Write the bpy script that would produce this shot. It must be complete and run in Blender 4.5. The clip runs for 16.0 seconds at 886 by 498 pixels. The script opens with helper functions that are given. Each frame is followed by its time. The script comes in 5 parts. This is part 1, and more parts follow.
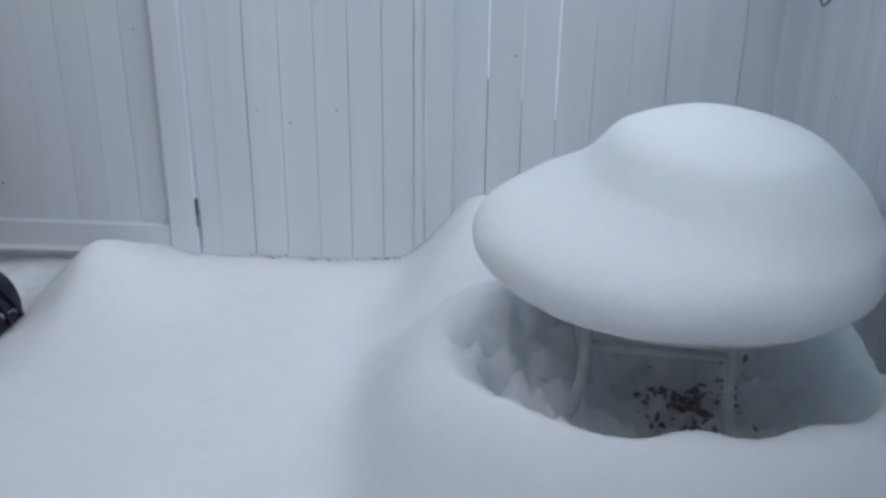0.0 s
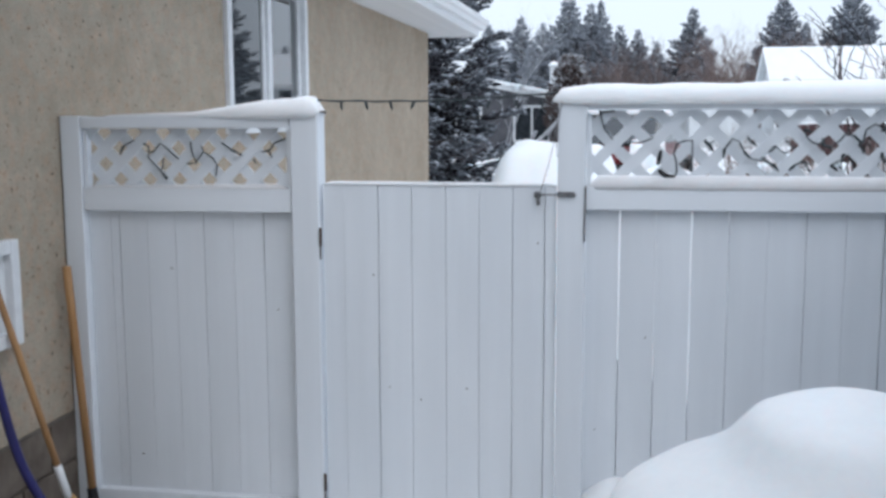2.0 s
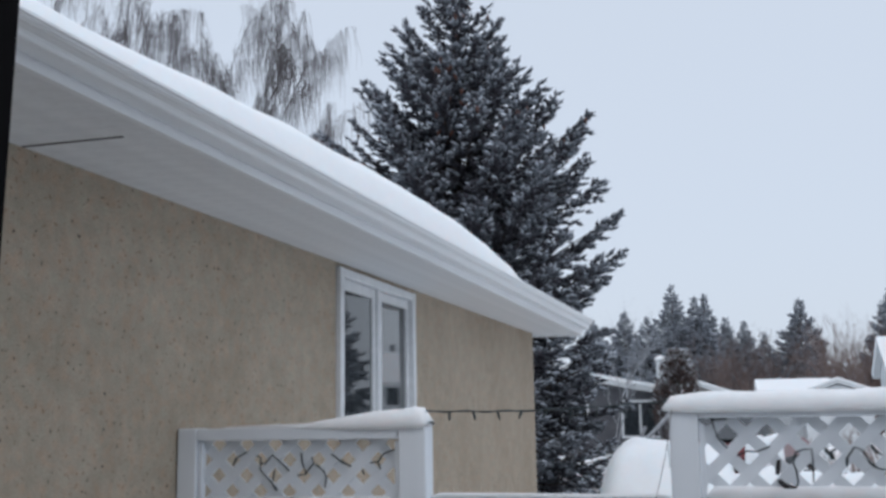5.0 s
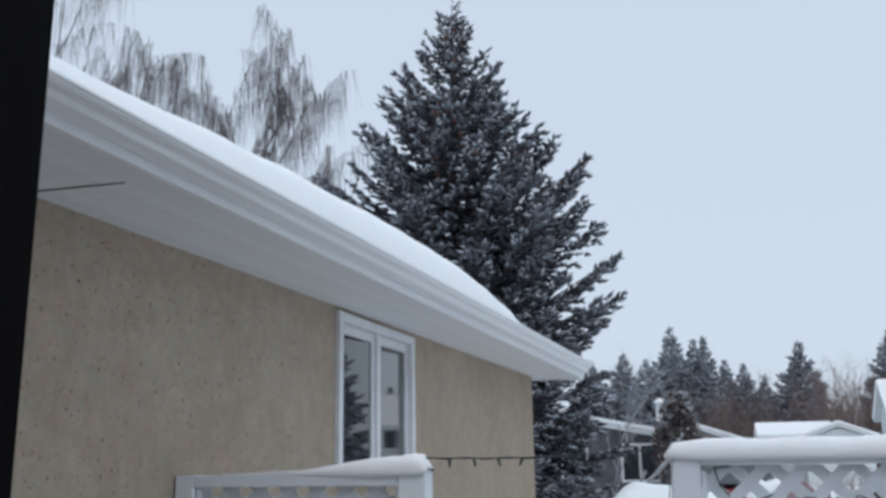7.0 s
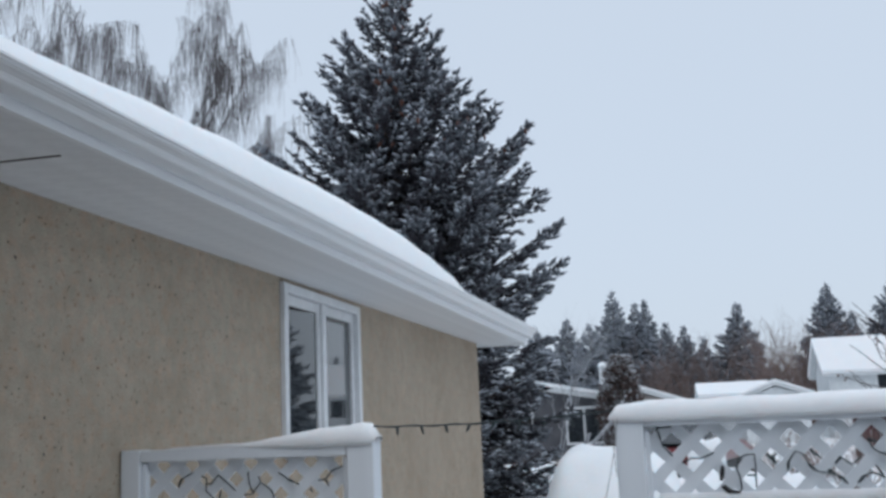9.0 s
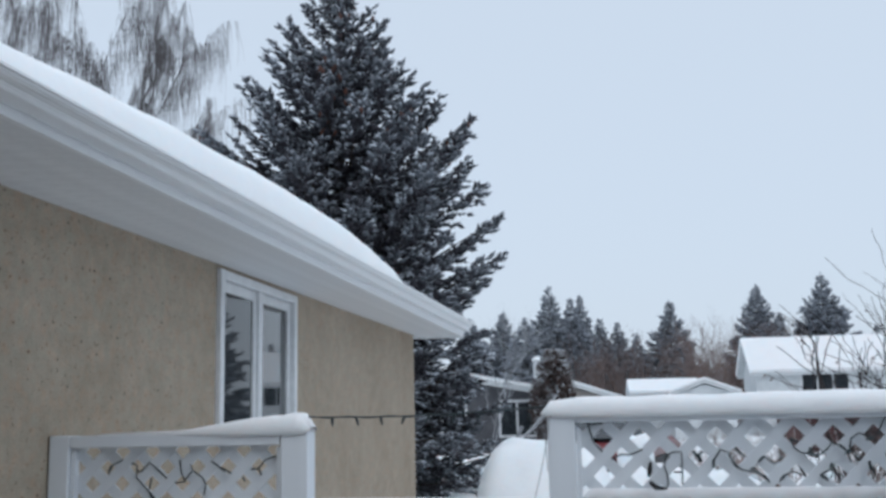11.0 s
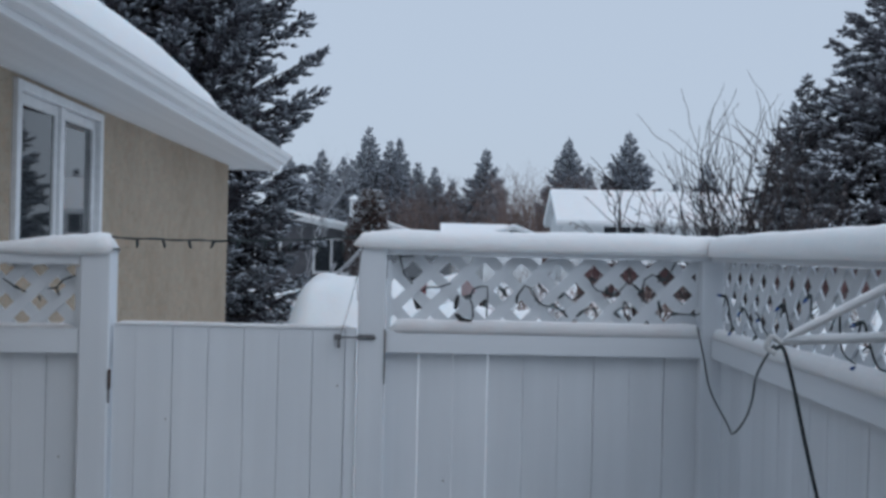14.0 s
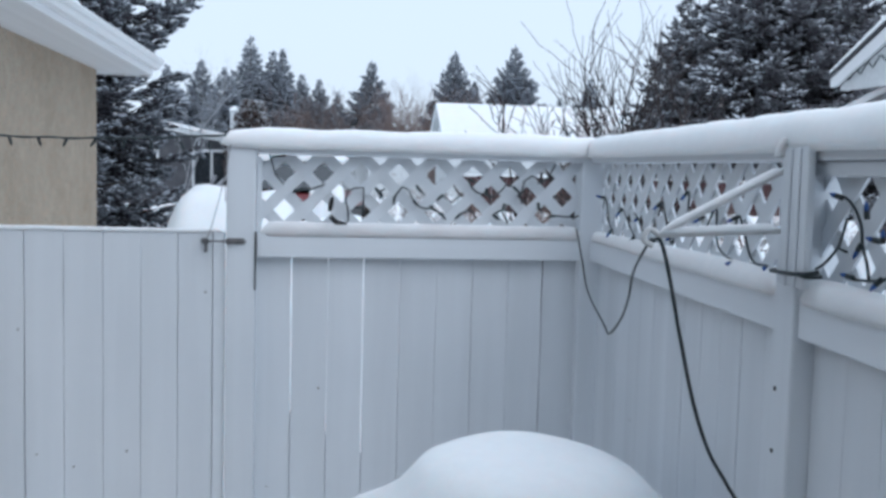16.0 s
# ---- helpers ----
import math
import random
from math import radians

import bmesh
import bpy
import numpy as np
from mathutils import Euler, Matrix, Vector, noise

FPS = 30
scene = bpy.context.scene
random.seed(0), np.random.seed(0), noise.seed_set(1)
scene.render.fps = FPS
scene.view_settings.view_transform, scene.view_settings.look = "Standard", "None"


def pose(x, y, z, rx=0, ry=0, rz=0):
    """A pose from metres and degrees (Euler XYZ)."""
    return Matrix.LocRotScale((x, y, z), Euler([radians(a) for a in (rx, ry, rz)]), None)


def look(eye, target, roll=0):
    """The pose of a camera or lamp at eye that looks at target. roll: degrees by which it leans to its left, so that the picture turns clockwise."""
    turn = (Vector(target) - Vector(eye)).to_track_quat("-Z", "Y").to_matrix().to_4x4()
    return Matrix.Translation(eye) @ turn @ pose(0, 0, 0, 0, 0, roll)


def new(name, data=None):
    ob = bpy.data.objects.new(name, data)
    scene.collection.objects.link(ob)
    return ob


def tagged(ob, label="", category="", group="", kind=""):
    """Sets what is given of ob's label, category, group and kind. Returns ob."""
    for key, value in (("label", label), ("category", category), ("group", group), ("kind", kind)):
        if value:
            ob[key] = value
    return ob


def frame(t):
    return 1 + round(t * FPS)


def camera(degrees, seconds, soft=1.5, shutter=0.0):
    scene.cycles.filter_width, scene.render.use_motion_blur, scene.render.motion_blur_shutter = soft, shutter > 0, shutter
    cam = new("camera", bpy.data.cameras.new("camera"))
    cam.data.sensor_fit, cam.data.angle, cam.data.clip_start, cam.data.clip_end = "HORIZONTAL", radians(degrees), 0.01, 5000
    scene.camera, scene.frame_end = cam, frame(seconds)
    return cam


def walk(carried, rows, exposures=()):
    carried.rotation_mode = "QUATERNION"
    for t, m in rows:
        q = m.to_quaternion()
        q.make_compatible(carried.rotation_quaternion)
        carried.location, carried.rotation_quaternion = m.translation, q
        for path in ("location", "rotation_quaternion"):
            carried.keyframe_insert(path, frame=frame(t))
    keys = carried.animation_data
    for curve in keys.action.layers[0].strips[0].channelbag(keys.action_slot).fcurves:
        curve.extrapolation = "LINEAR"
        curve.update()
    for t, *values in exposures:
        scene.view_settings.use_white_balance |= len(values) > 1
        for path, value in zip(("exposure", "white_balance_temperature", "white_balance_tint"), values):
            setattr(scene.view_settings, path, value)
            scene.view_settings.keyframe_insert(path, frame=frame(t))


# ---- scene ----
cam = camera(48.0, 16.0, 3.2)
PATH = [
    (0, (-0.433, 0.027, 1.729), (-0.519, 1.86, 0.934), 0.7),
    (0.5, (-0.438, 0.015, 1.73), (-0.616, 1.879, 1.026), 0.4),
    (1, (-0.444, 0.0, 1.732), (-0.704, 1.899, 1.161), 0.5),
    (1.5, (-0.456, -0.017, 1.734), (-0.765, 1.917, 1.329), 0.1),
    (2, (-0.473, -0.023, 1.738), (-0.807, 1.932, 1.479), -0.2),
    (2.5, (-0.480, -0.02, 1.747), (-0.856, 1.938, 1.589), -0.3),
    (3, (-0.481, -0.02, 1.763), (-0.867, 1.941, 1.701), -0.2),
    (3.5, (-0.483, -0.023, 1.775), (-0.899, 1.933, 1.808), -0.2),
    (4, (-0.473, -0.032, 1.782), (-0.925, 1.911, 1.932), 0.1),
    (4.5, (-0.468, -0.043, 1.787), (-0.958, 1.879, 2.037), -0.6),
    (5, (-0.472, -0.058, 1.795), (-1.000, 1.842, 2.123), -0.9),
    (7.3, (-0.479, -0.063, 1.809), (-0.995, 1.825, 2.22), -1.0),
    (7.5, (-0.479, -0.065, 1.809), (-0.982, 1.827, 2.22), -1.8),
    (8, (-0.478, -0.064, 1.806), (-0.967, 1.835, 2.2), -1.5),
    (8.5, (-0.481, -0.063, 1.807), (-0.934, 1.853, 2.16), -2.1),
    (10.8, (-0.480, -0.088, 1.817), (-0.789, 1.861, 2.146), -1.2),
    (11, (-0.481, -0.089, 1.817), (-0.776, 1.862, 2.14), -1.2),
    (11.5, (-0.480, -0.092, 1.816), (-0.735, 1.868, 2.118), -1.1),
    (12, (-0.487, -0.099, 1.814), (-0.707, 1.876, 2.04), -0.5),
    (12.5, (-0.488, -0.107, 1.808), (-0.654, 1.878, 1.984), -0.2),
    (13, (-0.487, -0.092, 1.803), (-0.569, 1.903, 1.917), 0.2),
    (13.5, (-0.484, -0.064, 1.793), (-0.510, 1.935, 1.846), 0.6),
    (14, (-0.480, -0.037, 1.784), (-0.417, 1.962, 1.789), 1.3),
    (14.5, (-0.477, -0.023, 1.767), (-0.329, 1.97, 1.702), 1.1),
    (15, (-0.475, -0.006, 1.753), (-0.234, 1.979, 1.712), 1.6),
    (15.5, (-0.468, 0.043, 1.738), (-0.105, 2.004, 1.59), 1.5),
    (16, (-0.432, 0.09, 1.731), (-0.139, 2.062, 1.572), 1.5),
]
EXPOSURE = [(0, 0.08, 5600, 8), (1.0, 0.22, 5690, 9), (1.5, 0.35, 5790, 9), (2.5, 0.42, 5880, 9), (3.5, 0.38, 5840, 10), (5, -0.06, 5950, 10), (7.5, -0.08, 5840, 8), (8.5, -0.10, 5840, 8), (11, -0.05, 5800, 7), (12.5, -0.13, 5720, 8), (13.5, -0.29, 5660, 8), (14.5, -0.43, 5590, 8), (15, -0.10, 5590, 7), (15.5, 0.19, 5610, 7), (16, 0.25, 5600, 7)]
walk(cam, [(t, look(e, g, r)) for t, e, g, r in PATH], EXPOSURE)

# ---------------------------------------------------------------- world and light
world = bpy.data.worlds.new("winter_sky")
scene.world = world
world.use_nodes = True
wn, wl = world.node_tree.nodes, world.node_tree.links
SUN_EL, SUN_AZ = 58.0, 150.0
sky = wn.new("ShaderNodeTexSky")
sky.sky_type, sky.sun_disc = "NISHITA", False
sky.sun_elevation, sky.sun_rotation = radians(SUN_EL), radians(SUN_AZ)
sky.air_density, sky.dust_density, sky.ozone_density = 1.0, 4.0, 1.0
cloud = wn.new("ShaderNodeMix")
cloud.data_type = "RGBA"
cloud.inputs[0].default_value = 0.82
cloud.inputs[7].default_value = (8.0, 8.4, 8.85, 1)
wl.new(sky.outputs[0], cloud.inputs[6])
wl.new(cloud.outputs[2], wn["Background"].inputs["Color"])
wn["Background"].inputs["Strength"].default_value = 0.1
sun_data = bpy.data.lights.new("sun", "SUN")
sun_data.energy, sun_data.angle, sun_data.color = 0.8, radians(70), (1.0, 0.97, 0.93)
sun = new("sun", sun_data)
sun.matrix_world = look((0, 0, 30), (math.sin(radians(SUN_AZ)) * -17, math.cos(radians(SUN_AZ)) * -17, 30 - 17 * math.tan(radians(SUN_EL))))


# ---------------------------------------------------------------- materials
def material(name, color, rough=0.6, metal=0.0, spec=0.4):
    m = bpy.data.materials.new(name)
    m.use_nodes = True
    p = m.node_tree.nodes["Principled BSDF"]
    p.inputs["Base Color"].default_value = (*color, 1)
    p.inputs["Roughness"].default_value = rough
    p.inputs["Metallic"].default_value = metal
    p.inputs["Specular IOR Level"].default_value = spec
    return m


def coords(m, scale=(1, 1, 1), space="Object"):
    n, l = m.node_tree.nodes, m.node_tree.links
    tc, mp = n.new("ShaderNodeTexCoord"), n.new("ShaderNodeMapping")
    mp.inputs["Scale"].default_value = scale
    l.new(tc.outputs[space], mp.inputs["Vector"])
    return mp.outputs["Vector"]


def world_coords(m, scale=(1, 1, 1)):
    n, l = m.node_tree.nodes, m.node_tree.links
    g, mp = n.new("ShaderNodeNewGeometry"), n.new("ShaderNodeMapping")
    mp.inputs["Scale"].default_value = scale
    l.new(g.outputs["Position"], mp.inputs["Vector"])
    return mp.outputs["Vector"]


def noise_node(m, vec, scale, detail=4.0, rough=0.55):
    n = m.node_tree.nodes.new("ShaderNodeTexNoise")
    n.inputs["Scale"].default_value, n.inputs["Detail"].default_value = scale, detail
    n.inputs["Roughness"].default_value = rough
    m.node_tree.links.new(vec, n.inputs["Vector"])
    return n.outputs["Fac"]


def ramp(m, fac, stops):
    r = m.node_tree.nodes.new("ShaderNodeValToRGB")
    els = r.color_ramp.elements
    els.remove(els[1])
    els[0].position, els[0].color = stops[0][0], (*stops[0][1], 1)
    for p, c in stops[1:]:
        els.new(p).color = (*c, 1)
    m.node_tree.links.new(fac, r.inputs["Fac"])
    return r.outputs["Color"]


def mix(m, fac, a, b, kind="MIX"):
    x = m.node_tree.nodes.new("ShaderNodeMix")
    x.data_type, x.blend_type = "RGBA", kind
    for sock, v in ((x.inputs[0], fac), (x.inputs[6], a), (x.inputs[7], b)):
        if isinstance(v, (int, float)):
            sock.default_value = v
        elif isinstance(v, tuple):
            sock.default_value = (*v, 1)
        else:
            m.node_tree.links.new(v, sock)
    return x.outputs[2]


def paint(m, color=None, rough=None):
    p = m.node_tree.nodes["Principled BSDF"]
    if color is not None:
        m.node_tree.links.new(color, p.inputs["Base Color"])
    if rough is not None:
        m.node_tree.links.new(rough, p.inputs["Roughness"])


def bump(m, heights):
    """heights: (socket, strength, distance), from coarse to fine."""
    last = None
    for h, s, d in heights:
        b = m.node_tree.nodes.new("ShaderNodeBump")
        b.inputs["Strength"].default_value, b.inputs["Distance"].default_value = s, d
        m.node_tree.links.new(h, b.inputs["Height"])
        if last:
            m.node_tree.links.new(last, b.inputs["Normal"])
        last = b.outputs["Normal"]
    m.node_tree.links.new(last, m.node_tree.nodes["Principled BSDF"].inputs["Normal"])


def random_tone(m, color, amount=0.08):
    """Each piece a little lighter or darker than the next."""
    n, l = m.node_tree.nodes, m.node_tree.links
    o = n.new("ShaderNodeObjectInfo")
    tone = ramp(m, o.outputs["Random"], [(0, (1 - amount,) * 3), (1, (1, 1, 1))])
    return mix(m, 1.0, color, tone, "MULTIPLY")


def snow_material():
    m = material("snow", (0.82, 0.84, 0.86), 0.75, 0, 0.25)
    v = world_coords(m)
    a, b, c = noise_node(m, v, 2.2, 3), noise_node(m, v, 26, 4), noise_node(m, v, 420, 2)
    paint(m, mix(m, 0.5, ramp(m, a, [(0.3, (0.79, 0.81, 0.83)), (0.7, (0.84, 0.855, 0.87))]),
                 ramp(m, b, [(0.3, (0.79, 0.81, 0.83)), (0.7, (0.84, 0.855, 0.87))])))
    snow = m.node_tree.nodes["Principled BSDF"]
    snow.inputs["Subsurface Weight"].default_value = 0.85
    snow.inputs["Subsurface Radius"].default_value = (0.8, 0.95, 1.0)
    snow.inputs["Subsurface Scale"].default_value = 0.2
    d = noise_node(m, v, 7, 3)
    bump(m, [(a, 0.12, 0.06), (d, 0.16, 0.02), (b, 0.16, 0.008), (c, 0.18, 0.0015)])
    return m


def fence_paint(name, base, grain_scale):
    m = material(name, base, 0.62, 0, 0.3)
    v = world_coords(m, grain_scale)
    w = world_coords(m)
    a, b, c = noise_node(m, v, 9, 5), noise_node(m, w, 1.7, 3), noise_node(m, w, 38, 5, 0.7)
    dark = tuple(x * 0.91 for x in base)
    col = mix(m, ramp(m, a, [(0.35, (0, 0, 0)), (0.75, (1, 1, 1))]), dark, base)
    col = mix(m, 1.0, col, ramp(m, b, [(0.3, (0.95, 0.96, 0.97)), (0.7, (1, 1, 1))]), "MULTIPLY")
    col = mix(m, ramp(m, c, [(0.73, (0, 0, 0)), (0.78, (0.35,) * 3)]), col, (0.33, 0.31, 0.29))
    paint(m, random_tone(m, col, 0.06))
    bump(m, [(a, 0.25, 0.003), (c, 0.15, 0.001)])
    return m


def stucco_material():
    m = material("pebble_dash", (0.5, 0.38, 0.24), 0.9, 0, 0.2)
    v = world_coords(m)
    a, b, c = noise_node(m, v, 0.9, 4), noise_node(m, v, 9, 5, 0.65), noise_node(m, v, 150, 3, 0.7)
    col = mix(m, ramp(m, b, [(0.35, (0, 0, 0)), (0.7, (1, 1, 1))]), (0.362, 0.298, 0.226), (0.532, 0.447, 0.352))
    col = mix(m, 0.55, col, ramp(m, a, [(0.3, (0.364, 0.303, 0.23)), (0.7, (0.485, 0.42, 0.338))]))
    vo = m.node_tree.nodes.new("ShaderNodeTexVoronoi")
    vo.inputs["Scale"].default_value = 29
    m.node_tree.links.new(v, vo.inputs["Vector"])
    rnd = m.node_tree.nodes.new("ShaderNodeSeparateColor")
    m.node_tree.links.new(vo.outputs["Color"], rnd.inputs["Color"])
    near = ramp(m, vo.outputs["Distance"], [(0.24, (1, 1, 1)), (0.34, (0, 0, 0))])
    few = ramp(m, rnd.outputs[0], [(0.74, (0, 0, 0)), (0.76, (1, 1, 1))])
    dots = mix(m, 1.0, near, few, "MULTIPLY")
    tint = ramp(m, rnd.outputs[1], [(0.0, (0.04, 0.038, 0.04)), (0.35, (0.12, 0.095, 0.075)), (0.6, (0.27, 0.17, 0.10)), (0.8, (0.45, 0.36, 0.26)), (1.0, (0.66, 0.60, 0.52))])
    col = mix(m, dots, col, tint)
    fleck = ramp(m, noise_node(m, v, 48, 2, 0.5), [(0.645, (0, 0, 0)), (0.69, (0.85, 0.85, 0.85))])
    col = mix(m, fleck, col, ramp(m, noise_node(m, v, 15, 1), [(0.42, (0.05, 0.045, 0.045)), (0.58, (0.26, 0.15, 0.09))]))
    hue = noise_node(m, v, 22, 3, 0.6)
    col = mix(m, 0.5, col, mix(m, 1.0, col, ramp(m, hue, [(0.32, (0.86, 0.97, 0.98)), (0.5, (1, 1, 1)), (0.68, (1.16, 0.96, 0.86))]), "MULTIPLY"))
    grit = ramp(m, c, [(0.3, (0.78, 0.78, 0.78)), (0.65, (1.05, 1.05, 1.05))])
    paint(m, mix(m, 1.0, col, grit, "MULTIPLY"))
    bump(m, [(b, 0.3, 0.006), (c, 0.55, 0.004), (dots, 0.4, 0.004)])
    return m


def mottled(name, dark, light, scale=6, rough=0.7, depth=0.002, stretch=(1, 1, 1), metal=0.0, spec=0.35, tone=0.0):
    m = material(name, light, rough, metal, spec)
    v = coords(m, stretch)
    a, b = noise_node(m, v, scale, 5, 0.6), noise_node(m, v, scale * 9, 3, 0.6)
    col = mix(m, ramp(m, a, [(0.33, (0, 0, 0)), (0.68, (1, 1, 1))]), dark, light)
    col = mix(m, 1.0, col, ramp(m, b, [(0.3, (0.88,) * 3), (0.7, (1.0,) * 3)]), "MULTIPLY")
    if tone:
        col = random_tone(m, col, tone)
    paint(m, col)
    bump(m, [(a, 0.3, depth), (b, 0.3, depth * 0.4)])
    return m


def frosted(name, dark, light, frost, low, high, scale=3.0, patchy=0.9, tilt=1.0):
    """Foliage with frost and snow lying on what faces the sky."""
    m = material(name, light, 0.85, 0, 0.2)
    n, l = m.node_tree.nodes, m.node_tree.links
    v = world_coords(m)
    g = n.new("ShaderNodeNewGeometry")
    s = n.new("ShaderNodeSeparateXYZ")
    l.new(g.outputs["Normal"], s.inputs[0])
    a, b = noise_node(m, v, scale, 4), noise_node(m, v, scale * 7, 3)
    green = mix(m, ramp(m, b, [(0.35, (0, 0, 0)), (0.65, (1, 1, 1))]), dark, light)
    add = n.new("ShaderNodeMath")
    add.operation = "MULTIPLY_ADD"
    l.new(a, add.inputs[0])
    add.inputs[1].default_value = patchy
    lean = n.new("ShaderNodeMath")
    lean.operation = "MULTIPLY"
    l.new(s.outputs["Z"], lean.inputs[0])
    lean.inputs[1].default_value = tilt
    l.new(lean.outputs[0], add.inputs[2])
    amount = ramp(m, add.outputs[0], [(low, (0, 0, 0)), (high, (1, 1, 1))])
    paint(m, mix(m, amount, green, frost))
    return m


SNOW = snow_material()
FENCE = fence_paint("white_fence_paint_upright", (0.785, 0.812, 0.845), (1, 1, 0.06))
RAIL = fence_paint("white_fence_paint_level", (0.785, 0.812, 0.845), (0.08, 0.08, 1))
KNOT = mottled("weathered_knot", (0.10, 0.085, 0.075), (0.24, 0.21, 0.19), 90, 0.8, 0.0005)
STUCCO = stucco_material()
BLOCK = mottled("foundation_block", (0.13, 0.105, 0.085), (0.23, 0.19, 0.155), 9, 0.9, 0.004, tone=0.2)
MORTAR = mottled("mortar", (0.11, 0.095, 0.08), (0.17, 0.15, 0.125), 12, 0.95, 0.002)
SOFFIT = mottled("soffit_metal", (0.79, 0.80, 0.81), (0.83, 0.84, 0.85), 1.5, 0.5, 0.0003)
GUTTER = material("gutter_metal", (0.82, 0.83, 0.84), 0.4)
VINYL = mottled("window_vinyl", (0.74, 0.75, 0.76), (0.82, 0.83, 0.84), 2.0, 0.4, 0.0005)
DARK_TRIM = mottled("dark_joint", (0.015, 0.014, 0.014), (0.04, 0.035, 0.032), 20, 0.7, 0.001)
DOOR_BROWN = mottled("dark_door_frame", (0.004, 0.003, 0.0035), (0.008, 0.005, 0.0065), 5, 0.75, 0.001, (1, 1, 0.1), spec=0.1)
WIRE = mottled("dark_green_wire", (0.018, 0.026, 0.028), (0.04, 0.055, 0.06), 40, 0.5, 0.0005)
BULB_BLUE = mottled("blue_bulb_plastic", (0.03, 0.07, 0.25), (0.10, 0.2, 0.5), 30, 0.25, 0.0002)
RUST = mottled("rusty_iron", (0.04, 0.025, 0.018), (0.14, 0.09, 0.065), 60, 0.75, 0.001, metal=0.3)
STEEL = mottled("galvanised_steel", (0.12, 0.12, 0.125), (0.3, 0.3, 0.31), 40, 0.5, 0.0005, metal=0.6)
WOOD = mottled("handle_wood", (0.30, 0.155, 0.06), (0.47, 0.27, 0.12), 14, 0.5, 0.0008, (1, 1, 0.08))
STRAW = mottled("broom_straw", (0.34, 0.19, 0.07), (0.55, 0.36, 0.17), 60, 0.8, 0.003, (1, 1, 0.1))
PLASTIC = mottled("navy_plastic", (0.008, 0.007, 0.022), (0.018, 0.015, 0.045), 10, 0.4, 0.0005)
PLASTIC_BLUE = mottled("indigo_plastic", (0.016, 0.015, 0.085), (0.03, 0.028, 0.14), 10, 0.35, 0.0005)
BLACK = mottled("black_plastic", (0.01, 0.01, 0.011), (0.025, 0.025, 0.027), 12, 0.5, 0.0005)
TABLE_METAL = mottled("white_table_metal", (0.6, 0.61, 0.62), (0.76, 0.77, 0.78), 15, 0.5, 0.0006)
LITTER = mottled("dead_leaves", (0.19, 0.165, 0.16), (0.36, 0.32, 0.31), 30, 0.9, 0.002)
BARK = mottled("dark_bark", (0.03, 0.022, 0.018), (0.09, 0.07, 0.055), 7, 0.95, 0.01, (1, 1, 0.25))
TWIG = frosted("dark_twigs", (0.030, 0.026, 0.027), (0.07, 0.058, 0.057), (0.45, 0.48, 0.52), 1.5, 2.0)
BIRCH_TWIG = frosted("frosted_birch_twigs", (0.085, 0.075, 0.078), (0.18, 0.165, 0.168), (0.6, 0.63, 0.67), 0.85, 1.5)
SHRUB = frosted("rust_brown_twigs", (0.15, 0.11, 0.10), (0.26, 0.20, 0.18), (0.62, 0.63, 0.66), 1.05, 1.7)
SPRUCE = frosted("spruce_needles", (0.042, 0.038, 0.047), (0.090, 0.091, 0.105), (0.32, 0.35, 0.39), 0.95, 1.5, 1.7, 1.4, 0.25)
SPRUCE_TIPS = frosted("frosted_spruce_tips", (0.105, 0.113, 0.130), (0.20, 0.22, 0.248), (0.56, 0.60, 0.66), 0.70, 1.3, 1.5, 1.3, 0.35)
# mid-distance spruces: needle colours paled to hold some haze, plus patches of snow
MID_SPRUCE = frosted("hazed_snowy_spruce_needles", (0.095, 0.090, 0.102), (0.155, 0.153, 0.168), (0.44, 0.47, 0.52), 0.95, 1.4, 1.1, 1.5, 0.25)
MID_TIPS = frosted("hazed_snowy_spruce_tips", (0.135, 0.135, 0.148), (0.21, 0.218, 0.235), (0.60, 0.64, 0.69), 0.85, 1.25, 1.0, 1.5, 0.3)
# distance haze put into the far needles: base colours raised to pale grey-blue
FAR_SPRUCE = frosted("hazed_far_spruce_needles", (0.20, 0.217, 0.250), (0.23, 0.248, 0.283), (0.275, 0.30, 0.338), 0.9, 1.6, 0.6, 1.5, 0.2)
FAR_TIPS = frosted("hazed_far_spruce_tips", (0.215, 0.233, 0.268), (0.25, 0.27, 0.308), (0.32, 0.345, 0.385), 0.85, 1.5, 0.6, 1.5, 0.25)
PALE_TWIG = frosted("pale_frosted_twigs", (0.26, 0.26, 0.27), (0.42, 0.43, 0.45), (0.75, 0.78, 0.82), 0.7, 1.4)
BUSH = frosted("brown_bush_sprigs", (0.05, 0.036, 0.034), (0.11, 0.08, 0.072), (0.42, 0.44, 0.47), 0.95, 1.5, 2.5, 1.4, 0.4)
CONES = mottled("spruce_cones", (0.10, 0.048, 0.038), (0.20, 0.10, 0.075), 20, 0.9, 0.003)
SIDING_GREY = mottled("grey_siding", (0.075, 0.075, 0.085), (0.12, 0.12, 0.13), 3, 0.8, 0.002)
SIDING_TAN = mottled("tan_siding", (0.30, 0.27, 0.25), (0.42, 0.385, 0.36), 3, 0.8, 0.002)
SIDING_PALE = mottled("pale_siding", (0.62, 0.64, 0.65), (0.72, 0.74, 0.75), 3, 0.8, 0.002)
BROWN_BOARD = mottled("red_brown_boards", (0.065, 0.032, 0.036), (0.12, 0.062, 0.062), 5, 0.85, 0.003, (4, 4, 0.4), tone=0.25)
CAR_RED = mottled("red_car_paint", (0.13, 0.014, 0.018), (0.20, 0.022, 0.026), 3, 0.3, 0.0002)
TYRE = mottled("black_rubber", (0.012, 0.012, 0.012), (0.03, 0.03, 0.03), 20, 0.85, 0.001)
